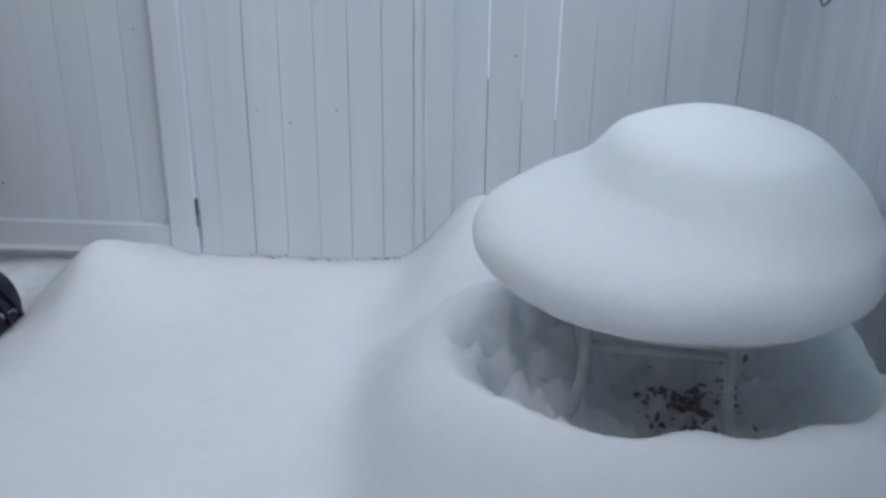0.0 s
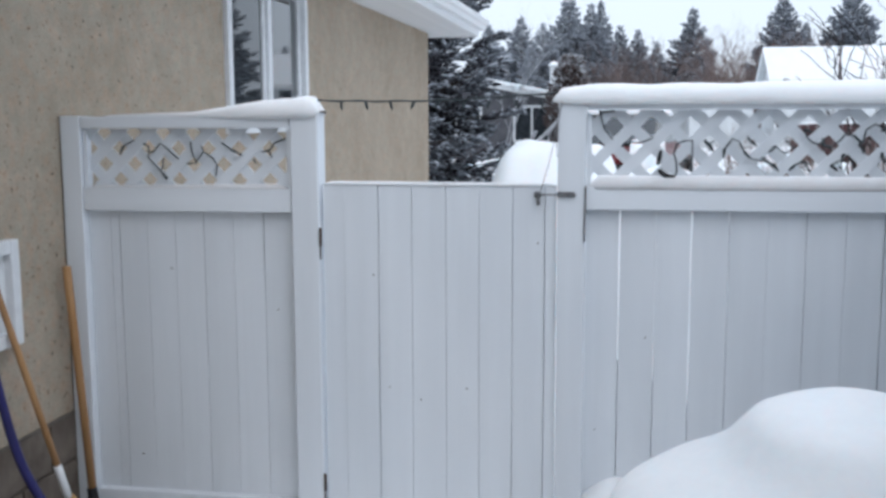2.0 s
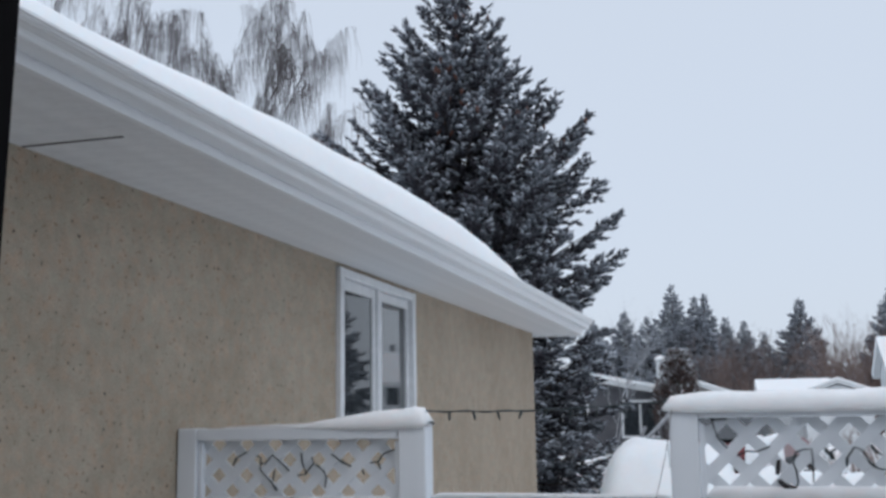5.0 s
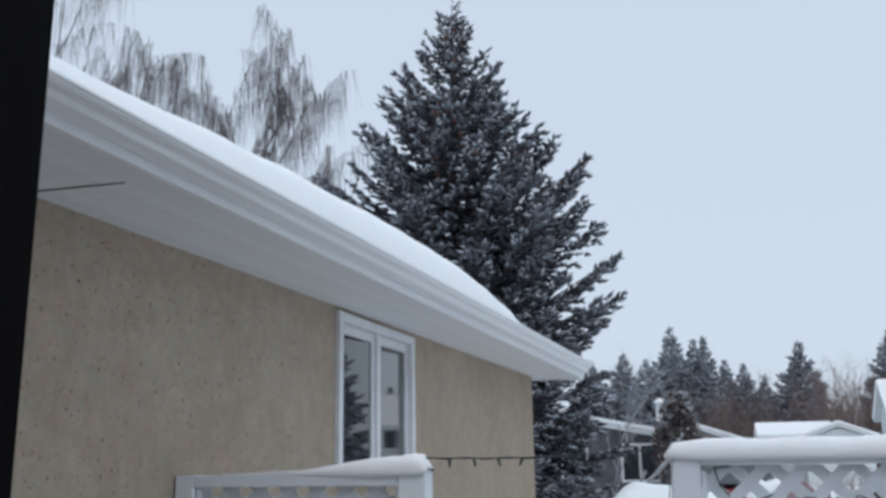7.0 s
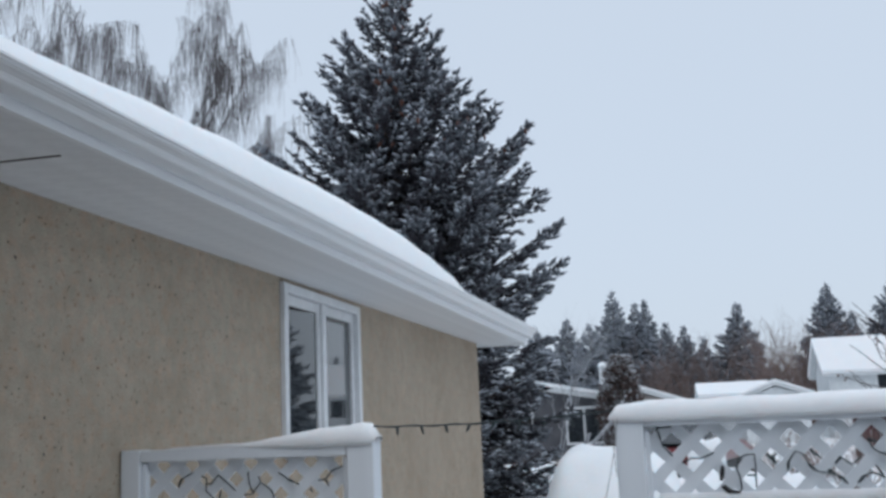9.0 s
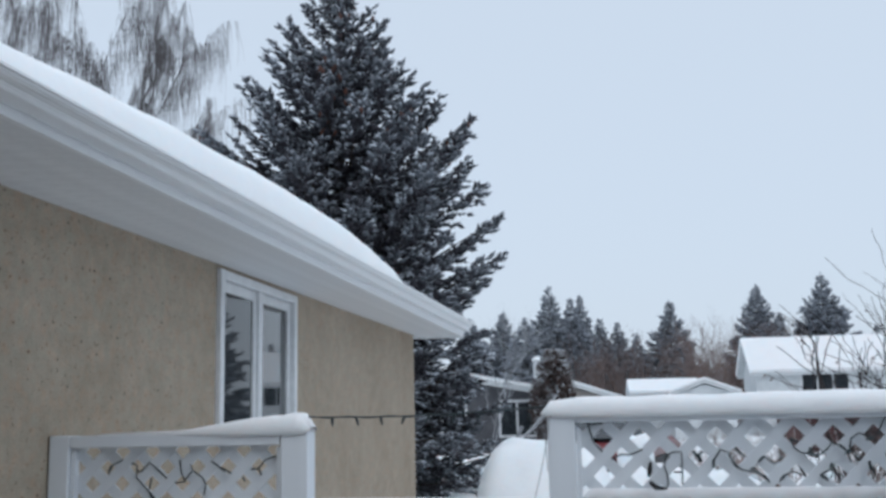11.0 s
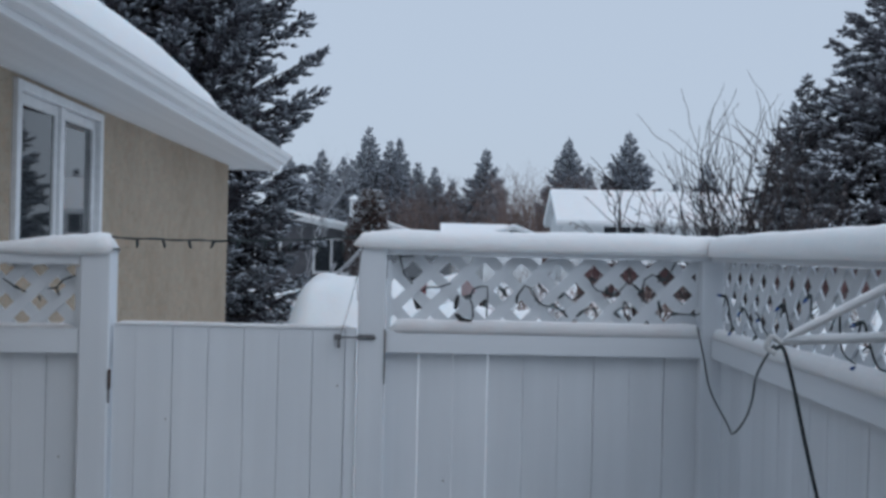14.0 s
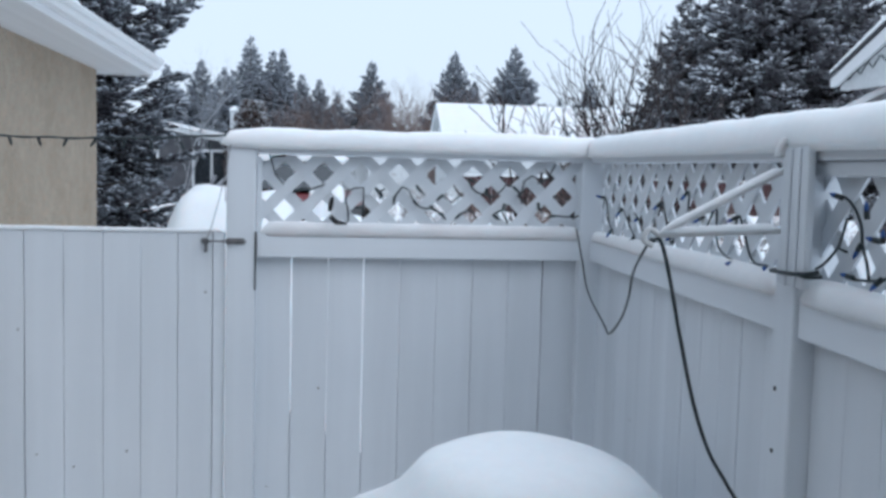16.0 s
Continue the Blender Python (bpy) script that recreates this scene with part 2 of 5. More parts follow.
PLASTER = mottled("indoor_plaster", (0.3, 0.29, 0.28), (0.4, 0.39, 0.37), 3, 0.9, 0.001)
BOARDS = mottled("indoor_floor", (0.10, 0.06, 0.035), (0.18, 0.11, 0.065), 5, 0.6, 0.001, (6, 0.5, 1))

GLASS = material("window_glass", (0.03, 0.035, 0.04), 0.03, 0, 0.9)
gp = GLASS.node_tree.nodes["Principled BSDF"]
gp.inputs["IOR"].default_value = 1.6
gp.inputs["Coat Weight"].default_value = 0.3
gp.inputs["Coat Roughness"].default_value = 0.02
gp.inputs["Coat IOR"].default_value = 1.5


# ---------------------------------------------------------------- mesh tools
def part(name, bm, mat, parent=None, label="", smooth=False):
    me = bpy.data.meshes.new(name)
    bm.normal_update()
    bm.to_mesh(me)
    bm.free()
    me.materials.append(mat)
    if smooth:
        me.shade_smooth()
    ob = new(name, me)
    ob.parent = parent
    if label:
        tagged(ob, label)
    return ob


def thing(name, label, category, at=(0, 0, 0), turn=0, group="", kind=""):
    ob = new(name)
    ob.empty_display_size = 0.1
    ob.matrix_world = pose(*at, 0, 0, turn)
    return tagged(ob, label, category, group, kind)


def box(x0, x1, y0, y1, z0, z1, bevel=0.0, bm=None):
    bm = bm or bmesh.new()
    m = Matrix.Translation(((x0 + x1) / 2, (y0 + y1) / 2, (z0 + z1) / 2)) @ Matrix.Diagonal((x1 - x0, y1 - y0, z1 - z0, 1))
    made = bmesh.ops.create_cube(bm, size=1, matrix=m)
    if bevel:
        edges = list({e for v in made["verts"] for e in v.link_edges})
        bmesh.ops.bevel(bm, geom=edges, offset=bevel, segments=2, profile=0.5, affect="EDGES")
    return bm


def tube(points, radius, sides=6, bm=None):
    """A round bar along a line; radius is one number or one a point."""
    bm = bm or bmesh.new()
    pts = [Vector(p) for p in points]
    radii = radius if isinstance(radius, (list, tuple)) else [radius] * len(pts)
    rings, side = [], None
    for i, p in enumerate(pts):
        d = (pts[min(i + 1, len(pts) - 1)] - pts[max(i - 1, 0)]).normalized()
        if side is None:
            side = d.orthogonal().normalized()
        side = (side - d * side.dot(d)).normalized()
        up = d.cross(side)
        rings.append([bm.verts.new(p + radii[i] * (math.cos(a) * side + math.sin(a) * up)) for a in (2 * math.pi * k / sides for k in range(sides))])
    for a, b in zip(rings, rings[1:]):
        for k in range(sides):
            bm.faces.new((a[k], a[(k + 1) % sides], b[(k + 1) % sides], b[k]))
    bm.faces.new(rings[0][::-1])
    bm.faces.new(rings[-1])
    return bm


def smooth_line(points, steps=6):
    """Points on a smooth curve through the given ones."""
    p = [Vector(q) for q in points]
    p = [2 * p[0] - p[1], *p, 2 * p[-1] - p[-2]]
    out = []
    for a, b, c, d in zip(p, p[1:], p[2:], p[3:]):
        for k in range(steps):
            t = k / steps
            out.append(0.5 * (2 * b + (c - a) * t + (2 * a - 5 * b + 4 * c - d) * t * t + (3 * b - a - 3 * c + d) * t ** 3))
    return out + [p[-2]]


def prism(poly, y0, y1, bm=None):
    """A flat outline of (x, z) made solid from y0 to y1."""
    bm = bm or bmesh.new()
    a = [bm.verts.new((x, y0, z)) for x, z in poly]
    b = [bm.verts.new((x, y1, z)) for x, z in poly]
    bm.faces.new(a)
    bm.faces.new(b[::-1])
    n = len(poly)
    for i in range(n):
        bm.faces.new((a[i], b[i], b[(i + 1) % n], a[(i + 1) % n]))
    bmesh.ops.recalc_face_normals(bm, faces=bm.faces)
    return bm


def sweep(profile, axis, lo, hi, bm=None):
    """A closed outline swept straight along x or y. profile: (across, up)."""
    bm = bm or bmesh.new()
    spot = (lambda s, u, v: (u, s, v)) if axis == "y" else (lambda s, u, v: (s, u, v))
    a = [bm.verts.new(spot(lo, u, v)) for u, v in profile]
    b = [bm.verts.new(spot(hi, u, v)) for u, v in profile]
    n = len(profile)
    for i in range(n):
        bm.faces.new((a[i], b[i], b[(i + 1) % n], a[(i + 1) % n]))
    bm.faces.new(a)
    bm.faces.new(b[::-1])
    bmesh.ops.recalc_face_normals(bm, faces=bm.faces)
    return bm


def raw_mesh(name, verts, faces, mat, parent=None, label="", smooth=False):
    """A mesh straight from arrays; all faces have the same number of corners."""
    verts, faces = np.asarray(verts, float), np.asarray(faces, int)
    me = bpy.data.meshes.new(name)
    me.vertices.add(len(verts))
    me.vertices.foreach_set("co", verts.ravel())
    me.loops.add(faces.size)
    me.loops.foreach_set("vertex_index", faces.ravel())
    me.polygons.add(len(faces))
    me.polygons.foreach_set("loop_start", np.arange(len(faces)) * faces.shape[1])
    me.update(calc_edges=True)
    me.validate()
    me.materials.append(mat)
    if smooth:
        me.shade_smooth()
    ob = new(name, me)
    ob.parent = parent
    if label:
        tagged(ob, label)
    return ob


def spindles(points, dirs, length, radius):
    """Many small pointed sprigs, as verts and faces."""
    p, d = np.asarray(points), np.asarray(dirs)
    d = d / np.linalg.norm(d, axis=1, keepdims=True)
    n = len(p)
    ref = np.where(np.abs(d[:, 2:3]) < 0.9, [[0, 0, 1.0]], [[1.0, 0, 0]])
    a = np.cross(d, ref)
    a /= np.linalg.norm(a, axis=1, keepdims=True)
    b = np.cross(a, d)
    length, radius = np.broadcast_to(length, n)[:, None], np.broadcast_to(radius, n)[:, None]
    mid = p + d * length * 0.35
    v = np.stack([p, mid + a * radius, mid - a * radius * 0.5 + b * radius * 0.87, mid - a * radius * 0.5 - b * radius * 0.87, p + d * length], 1)
    base = (np.arange(n) * 5)[:, None, None]
    f = np.array([(0, 2, 1), (0, 3, 2), (0, 1, 3), (4, 1, 2), (4, 2, 3), (4, 3, 1)])[None] + base
    return v.reshape(-1, 3), f.reshape(-1, 3)


def step(a, b, x):
    t = np.clip((x - a) / (b - a), 0, 1)
    return t * t * (3 - 2 * t)


def ripple(x, y, s, seed=0):
    """Smooth unevenness, about -1 to 1."""
    r = np.random.RandomState(seed)
    out = 0
    for k in range(9):
        a, f, p = r.uniform(0, 6.283), r.uniform(0.6, 2.2) / s, r.uniform(0, 6.283)
        out = out + np.sin((x * math.cos(a) + y * math.sin(a)) * f * 6.283 + p) / 4.5
    return out


def snow_bolster(line, widths, heights, base=0.0, steps=10, seed=0):
    """Snow lying along a bar: rounded section, uneven along its length. line: points; widths and heights: one a point."""
    r = np.random.RandomState(seed)
    pts = [Vector(p) for p in line]
    dist = np.concatenate([[0], np.cumsum([(b - a).length for a, b in zip(pts, pts[1:])])])
    n = max(8, int(dist[-1] / 0.03))
    verts, faces = [], []
    for i in range(n + 1):
        s = dist[-1] * i / n
        p = Vector([np.interp(s, dist, [q[k] for q in pts]) for k in range(3)])
        j = min(max(int(np.searchsorted(dist, s)) - 1, 0), len(pts) - 2)
        d = (pts[j + 1] - pts[j]).normalized()
        side = Vector((d.y, -d.x, 0)).normalized()
        end = min(1.0, math.sqrt(max(min(s, dist[-1] - s), 0.0) / 0.035 + 0.02))
        wobble = 1 + 0.05 * float(ripple(s, 0.0, 0.5, seed)) + 0.03 * float(ripple(s, 3.0, 0.15, seed + 1))
        w = np.interp(s, dist, widths) * (0.75 + 0.25 * end) * (1 + 0.03 * float(ripple(s, 5.0, 0.3, seed + 2)))
        h = np.interp(s, dist, heights) * end * wobble
        for k in range(steps + 1):
            a = math.pi * (-0.12 + 1.24 * k / steps)
            u, v = math.cos(a), math.sin(a)
            verts.append(p + side * (w / 2 * math.copysign(abs(u) ** 0.75, u)) + Vector((0, 0, base + max(h, 0.002) * (math.copysign(abs(v) ** 0.7, v) if v > 0 else v * 0.6))))
    m = steps + 1
    for i in range(n):
        for k in range(steps):
            a = i * m + k
            faces.append((a, a + 1, a + m + 1, a + m))
        faces.append((i * m + steps, i * m, (i + 1) * m, (i + 1) * m + steps))
    return np.array([tuple(v) for v in verts]), np.array(faces)


def snow_bar(label, line, widths, heights, seed=0, base=0.0, category="snow"):
    v, f = snow_bolster(line, widths, heights, base, 10, seed)
    ob = raw_mesh("snow_ridge", v, f, SNOW, smooth=True)
    return tagged(ob, label, category, "snow on the fence")

# ---------------------------------------------------------------- ground: one sheet of snow to the horizon
TABLE = (0.06, 2.42)


def ground_height(x, y):
    rise = 0.13 + 0.10 * step(3.5, 1.6, y)
    r = np.hypot(x - TABLE[0], (y - TABLE[1]) * 1.0)
    front = step(2.7, 1.7, y)
    drift = (0.24 + 0.06 * front) * step(1.02, 0.60, r) * step(-1.1, -0.55, x + 0.10 * (2.5 - y))
    corner = 0.28 * step(-0.80, -0.45, x) * step(2.7, 3.4, y)
    near = 0.16 * step(-0.85, -0.35, x) * step(2.2, 1.3, y)
    h = rise + np.maximum(np.maximum(drift, corner), near)
    hollow = step(0.58, 0.43, r - 0.045 * step(0.0, -0.3, x - TABLE[0]) + 0.02 * ripple(x, y, 0.5, 3))
    lumps = 0.215 + 0.045 * ripple(x, y, 0.17, 5) + 0.03 * ripple(x, y, 0.08, 6) + (0.15 + 0.04 * ripple(x, y, 0.10, 14)) * step(0.0, -0.28, x) + 0.16 * step(2.4, 2.9, y)
    h = h * (1 - hollow) + lumps * hollow
    mound = 0.195 * np.exp(-(((x + 1.83) / 0.25) ** 2 + ((y - 3.22) / 0.30) ** 2))
    h = h + mound
    dug = step(-1.80, -2.20, x + 0.03 * ripple(y, x, 0.3, 8)) * step(2.2, 2.6, y)
    h = h * (1 - dug) + (0.075 + 0.04 * step(3.1, 2.6, y) + 0.012 * ripple(x, y, 0.2, 9)) * dug
    crease = -0.028 * np.exp(-(((x + 0.80 - 0.12 * (2.6 - y)) / 0.09) ** 2)) * step(3.5, 3.2, y)
    h = h + crease + 0.010 * ripple(x, y, 0.7, 1) + 0.003 * ripple(x, y, 0.18, 2)
    far = 0.16 + 0.05 * ripple(x, y, 3.0, 4) + 0.03 * ripple(x, y, 1.1, 7)
    bank = np.maximum(1.16 * np.exp(-(((x + 1.18) / 0.86) ** 8 + ((y - 12.9) / 1.4) ** 4)) * (1 + 0.03 * ripple(x, y, 0.9, 13)), 0.80 * np.exp(-(((x - 0.3) / 1.6) ** 4 + ((y - 13.0) / 1.6) ** 2)) * (1 + 0.12 * ripple(x, y, 1.3, 11)))
    far = far + bank + 0.5 * step(9, 24, y) * step(70, 40, y) + 0.75 * np.exp(-(((x - 1.5) / 2.6) ** 2 + ((y - 7.2) / 1.2) ** 2)) * (1 + 0.2 * ripple(x, y, 0.8, 12))
    far = far + 1.36 * np.exp(-(((x - 3.05) / 0.85) ** 4 + ((y - 4.6) / 0.9) ** 4))
    out = step(3.62, 3.85, y)
    side = step(0.70, 0.85, x)
    o = np.maximum(out, side)
    return h * (1 - o) + far * o


def axis_steps(lo, hi, fine, edge):
    core = np.arange(lo, hi + 1e-6, fine)
    low, high, d = [], [], fine
    a, b = lo, hi
    while a > -edge or b < edge:
        d *= 1.22
        a, b = a - d, b + d
        low.append(a)
        high.append(b)
    return np.concatenate([low[::-1], core, high])


gx, gy = axis_steps(-2.75, 0.9, 0.020, 900), axis_steps(0.9, 3.9, 0.020, 900)
gy = np.sort(np.concatenate([gy, np.arange(11.03, 14.9, 0.16)]))
mx, my = np.meshgrid(gx, gy)
mz = ground_height(mx, my)
gn = len(gx)
gi = (np.arange(len(gy) - 1)[:, None] * gn + np.arange(gn - 1)[None, :]).ravel()
ground = raw_mesh("ground", np.stack([mx.ravel(), my.ravel(), mz.ravel()], 1), np.stack([gi, gi + 1, gi + gn + 1, gi + gn], 1), SNOW, smooth=True)
tagged(ground, "deep smooth snow over the patio and yards beyond", "snow", kind="structure")

# ---------------------------------------------------------------- the house: stucco wing, eave, roof snow
WX, WEND, SOF = -2.605, 11.48, 2.722
house = thing("house", "beige pebble-dash stucco bungalow with white eaves and snowy roof", "house")
WY0, WY1, WZ0, WZ1 = 5.30, 6.75, 1.70, 2.655


def house_wall():
    bm = bmesh.new()
    for y0, y1, z0, z1 in ((0.165, WY0, 0.575, SOF), (WY1, WEND, 0.575, SOF), (WY0, WY1, 0.575, WZ0), (WY0, WY1, WZ1, SOF)):
        box(WX - 0.25, WX, y0, y1, z0, z1, 0, bm)
    part("wall", bm, STUCCO, house, "beige pebble-dash stucco with dark flecks")
    part("end_wall", box(-10.5, WX - 0.252, WEND - 0.25, WEND, 0.575, SOF), STUCCO, house)
    part("foundation", box(WX - 0.25, WX - 0.008, 0.165, WEND, -0.3, 0.573), MORTAR, house)
    part("drip_edge", box(WX - 0.003, WX + 0.010, 0.165, WEND, 0.566, 0.578, 0.002), MORTAR, house)


house_wall()


def eave_drop(y):
    """The old eave has settled towards the near end."""
    return 0.058 * (11.9 - y) / 10


def settle(bm):
    for v in bm.verts:
        v.co.z -= eave_drop(v.co.y)
    return bm


def eave():
    x_out, y0, y1 = -2.10, 0.165, 11.93
    part("soffit", settle(box(WX, x_out, y0, y1, SOF + 0.004, SOF + 0.03)), SOFFIT, house, "white ribbed metal soffit")
    rib = part("soffit_rib", box(WX + 0.001, x_out - 0.001, 0.0015, 0.0985, -0.0015, 0.0039, 0.001), SOFFIT, house)
    rib.location = (0, y0, SOF - eave_drop(y0))
    for i in range(1, int((y1 - y0) / 0.1)):
        more = rib.copy()
        scene.collection.objects.link(more)
        more.location = (0, y0 + 0.1 * i, SOF - eave_drop(y0 + 0.1 * i))
    part("soffit", box(-10.5, WX - 0.002, WEND, y1, SOF, SOF + 0.03), SOFFIT, house)
    part("soffit_seam", settle(box(WX + 0.005, x_out - 0.13, 2.562, 2.570, SOF - 0.005, SOF - 0.0016)), DARK_TRIM, house, "dark gap at a soffit joint")
    def fall(bm):
        """The eavestrough stands lower towards the near end."""
        for v in bm.verts:
            if v.co.z > SOF:
                v.co.z = SOF + (v.co.z - SOF) * (0.34 + 0.80 * (v.co.y - 1.5) / 10.5)
        return settle(bm)
    part("fascia", fall(box(x_out, x_out + 0.025, y0, y1 + 0.02, SOF - 0.012, SOF + 0.14, 0)), GUTTER, house, "white metal fascia")
    g = [(0.0, 0.155), (0.0, 0.055), (0.06, 0.055), (0.068, 0.058), (0.072, 0.068), (0.078, 0.085), (0.092, 0.10), (0.108, 0.108), (0.116, 0.118), (0.118, 0.132),
         (0.128, 0.136), (0.128, 0.155), (0.108, 0.155), (0.108, 0.14), (0.10, 0.12), (0.07, 0.10), (0.062, 0.085), (0.055, 0.065), (0.012, 0.065), (0.012, 0.155)]
    prof = [(x_out + 0.027 + u, SOF - 0.005 + v) for u, v in g]
    part("gutter", fall(sweep(prof, "y", y0, y1 + 0.03)), GUTTER, house, "white eavestrough with rolled front edge")
    part("gutter_cap", fall(sweep([(x_out + 0.027 + u, SOF - 0.005 + v) for u, v in g[:13]], "y", y1 + 0.031, y1 + 0.035)), GUTTER, house)
    part("end_fascia", sweep([(x_out, SOF - 0.02), (x_out, SOF + 0.14), (-6.3, SOF + 1.22), (-10.5, SOF + 0.14), (-10.5, SOF - 0.02)], "y", y1 - 0.02, y1 + 0.005), GUTTER, house)
    roof = bmesh.new()
    a = [roof.verts.new(p) for p in ((x_out - 0.02, y0, SOF + 0.02), (x_out - 0.02, y1, SOF + 0.13), (-6.3, y1, SOF + 1.25), (-6.3, y0 - 6, SOF + 1.25), (x_out - 0.02, y0 - 6, SOF + 0.02))]
    b = [roof.verts.new(v.co - Vector((0, 0, 0.05))) for v in a]
    roof.faces.new(a)
    roof.faces.new(b[::-1])
    for i in range(5):
        roof.faces.new((a[i], b[i], b[(i + 1) % 5], a[(i + 1) % 5]))
    bmesh.ops.recalc_face_normals(roof, faces=roof.faces)
    part("roof", roof, BLACK, house)
    part("roof", sweep([(-6.3, SOF + 1.19), (-6.3, SOF + 1.25), (-10.9, SOF + 0.02), (-10.9, SOF - 0.04)], "y", y0 - 6, y1), BLACK, house)
    part("snow_cover", sweep([(-6.32, SOF + 1.255), (-6.28, SOF + 1.48), (-10.7, SOF + 0.25), (-10.95, SOF + 0.06), (-10.9, SOF + 0.024)], "y", y0 - 6, y1), SNOW, house)
    part("wall", box(-10.75, -10.5, y0 - 6, WEND, -0.3, SOF), STUCCO, house)
    part("wall", box(-10.5, -2.25, y0 - 6, y0 - 5.8, -0.3, SOF), STUCCO, house)


eave()


def roof_snow():
    """Snow on the slope, thick over the middle and thin towards the far end."""
    ys = np.linspace(-6, 11.95, 200)
    us = np.concatenate([np.linspace(0, 0.12, 9), np.linspace(0.16, 1, 26)])
    v = []
    for y in ys:
        crest = np.interp(y, [-6, 1.5, 2.2, 2.84, 3.27, 3.83, 4.56, 5.58, 6.4, 7.07, 7.6, 8.15, 12], [2.80, 2.835, 2.865, 2.92, 2.95, 2.98, 3.015, 3.045, 3.05, 3.035, 2.995, 2.90, 2.905])
        crest += 0.006 * float(ripple(y, 0.0, 0.8, 21))
        rim = SOF - 0.012 + 0.155 * (0.34 + 0.80 * (y - 1.5) / 10.5) - (eave_drop(y) if y > 0.165 else 0.06)
        for u in us:
            x = -1.985 + (-6.3 + 1.985) * u
            lip = math.sqrt(min(1.0, max(0.0, (-1.985 - x) / 0.13)))
            z = rim + (crest - rim) * lip + 0.30 * max(0.0, -2.12 - x)
            v.append((x, y, z + (0.012 * float(ripple(x, y, 0.9, 22)) if u > 0.03 else 0)))
    m = len(us)
    i = (np.arange(len(ys) - 1)[:, None] * m + np.arange(m - 1)[None, :]).ravel()
    ob = raw_mesh("roof_snow", v, np.stack([i, i + m, i + m + 1, i + 1], 1), SNOW, smooth=True)
    tagged(ob, "thick smooth snow lying on the house roof", "snow")


roof_snow()


def window():
    w = part("window", box(WX - 0.15, WX - 0.135, WY0 + 0.05, WY1 - 0.05, WZ0 + 0.05, WZ1 - 0.05), DARK_TRIM, house, "white vinyl casement window with two sashes")
    part("brickmould", box(WX - 0.05, WX + 0.03, WY0 - 0.01, WY0 + 0.055, WZ0, WZ1, 0.006), VINYL, w)
    part("brickmould", box(WX - 0.05, WX + 0.03, WY1 - 0.055, WY1 + 0.01, WZ0, WZ1, 0.006), VINYL, w)
    part("brickmould", box(WX - 0.05, WX + 0.029, WY0 + 0.055, WY1 - 0.055, WZ1 - 0.055, WZ1 - 0.001, 0.006), VINYL, w)
    part("sill", box(WX - 0.05, WX + 0.06, WY0 - 0.02, WY1 + 0.02, WZ0 - 0.04, WZ0 - 0.001, 0.006), VINYL, w)
    mid = (WY0 + WY1) / 2
    part("mullion", box(WX - 0.05, WX + 0.012, mid - 0.035, mid + 0.035, WZ0, WZ1 - 0.056, 0.004), VINYL, w)
    for a, b in ((WY0 + 0.056, mid - 0.036), (mid + 0.036, WY1 - 0.056)):
        s = part("sash", box(WX - 0.13, WX - 0.125, a + 0.01, b - 0.01, WZ0 + 0.01, WZ1 - 0.07), DARK_TRIM, w)
        for y0, y1, z0, z1 in ((a, a + 0.045, WZ0, WZ1 - 0.057), (b - 0.045, b, WZ0, WZ1 - 0.057), (a + 0.045, b - 0.045, WZ1 - 0.117, WZ1 - 0.058), (a + 0.045, b - 0.045, WZ0, WZ0 + 0.07)):
            part("sash_rail", box(WX - 0.052, WX - 0.008, y0, y1, z0, z1, 0.004), VINYL, s)
        seal = bmesh.new()
        for y0, y1, z0, z1 in ((a + 0.043, a + 0.054, WZ0 + 0.06, WZ1 - 0.11), (b - 0.054, b - 0.043, WZ0 + 0.06, WZ1 - 0.11), (a + 0.054, b - 0.054, WZ1 - 0.126, WZ1 - 0.11), (a + 0.054, b - 0.054, WZ0 + 0.06, WZ0 + 0.075)):
            box(WX - 0.05, WX - 0.030, y0, y1, z0, z1, 0, seal)
        part("gasket", seal, DARK_TRIM, s)
        glass = box(-0.0025, 0.0025, -(b - a) / 2 + 0.052, (b - a) / 2 - 0.052, WZ0 + 0.07, WZ1 - 0.12)
        bmesh.ops.transform(glass, matrix=pose(WX - (0.045 if a < mid - 0.1 else 0.027), (a + b) / 2, 0, 0, 0, -4.8 if a < mid - 0.1 else 0.0), verts=glass.verts)
        part("pane", glass, GLASS, s, "reflecting window glass")


window()


def hatch():
    h = thing("wall_hatch", "small white framed access hatch on the stucco wall", "hatch", (WX, 3.01, 1.13))
    part("panel", box(0.001, 0.012, -0.15, 0.15, -0.15, 0.15, 0.002), SOFFIT, h)
    for y0, y1, z0, z1 in ((-0.19, -0.14, -0.19, 0.19), (0.14, 0.19, -0.19, 0.19), (-0.14, 0.14, 0.14, 0.19), (-0.14, 0.14, -0.19, -0.14)):
        part("frame", box(0.001, 0.045, y0, y1, z0, z1, 0.005), VINYL, h)
    part("handle", box(0.012, 0.024, -0.10, 0.02, -0.105, -0.09, 0.003), STEEL, h, "grey pull handle")


hatch()

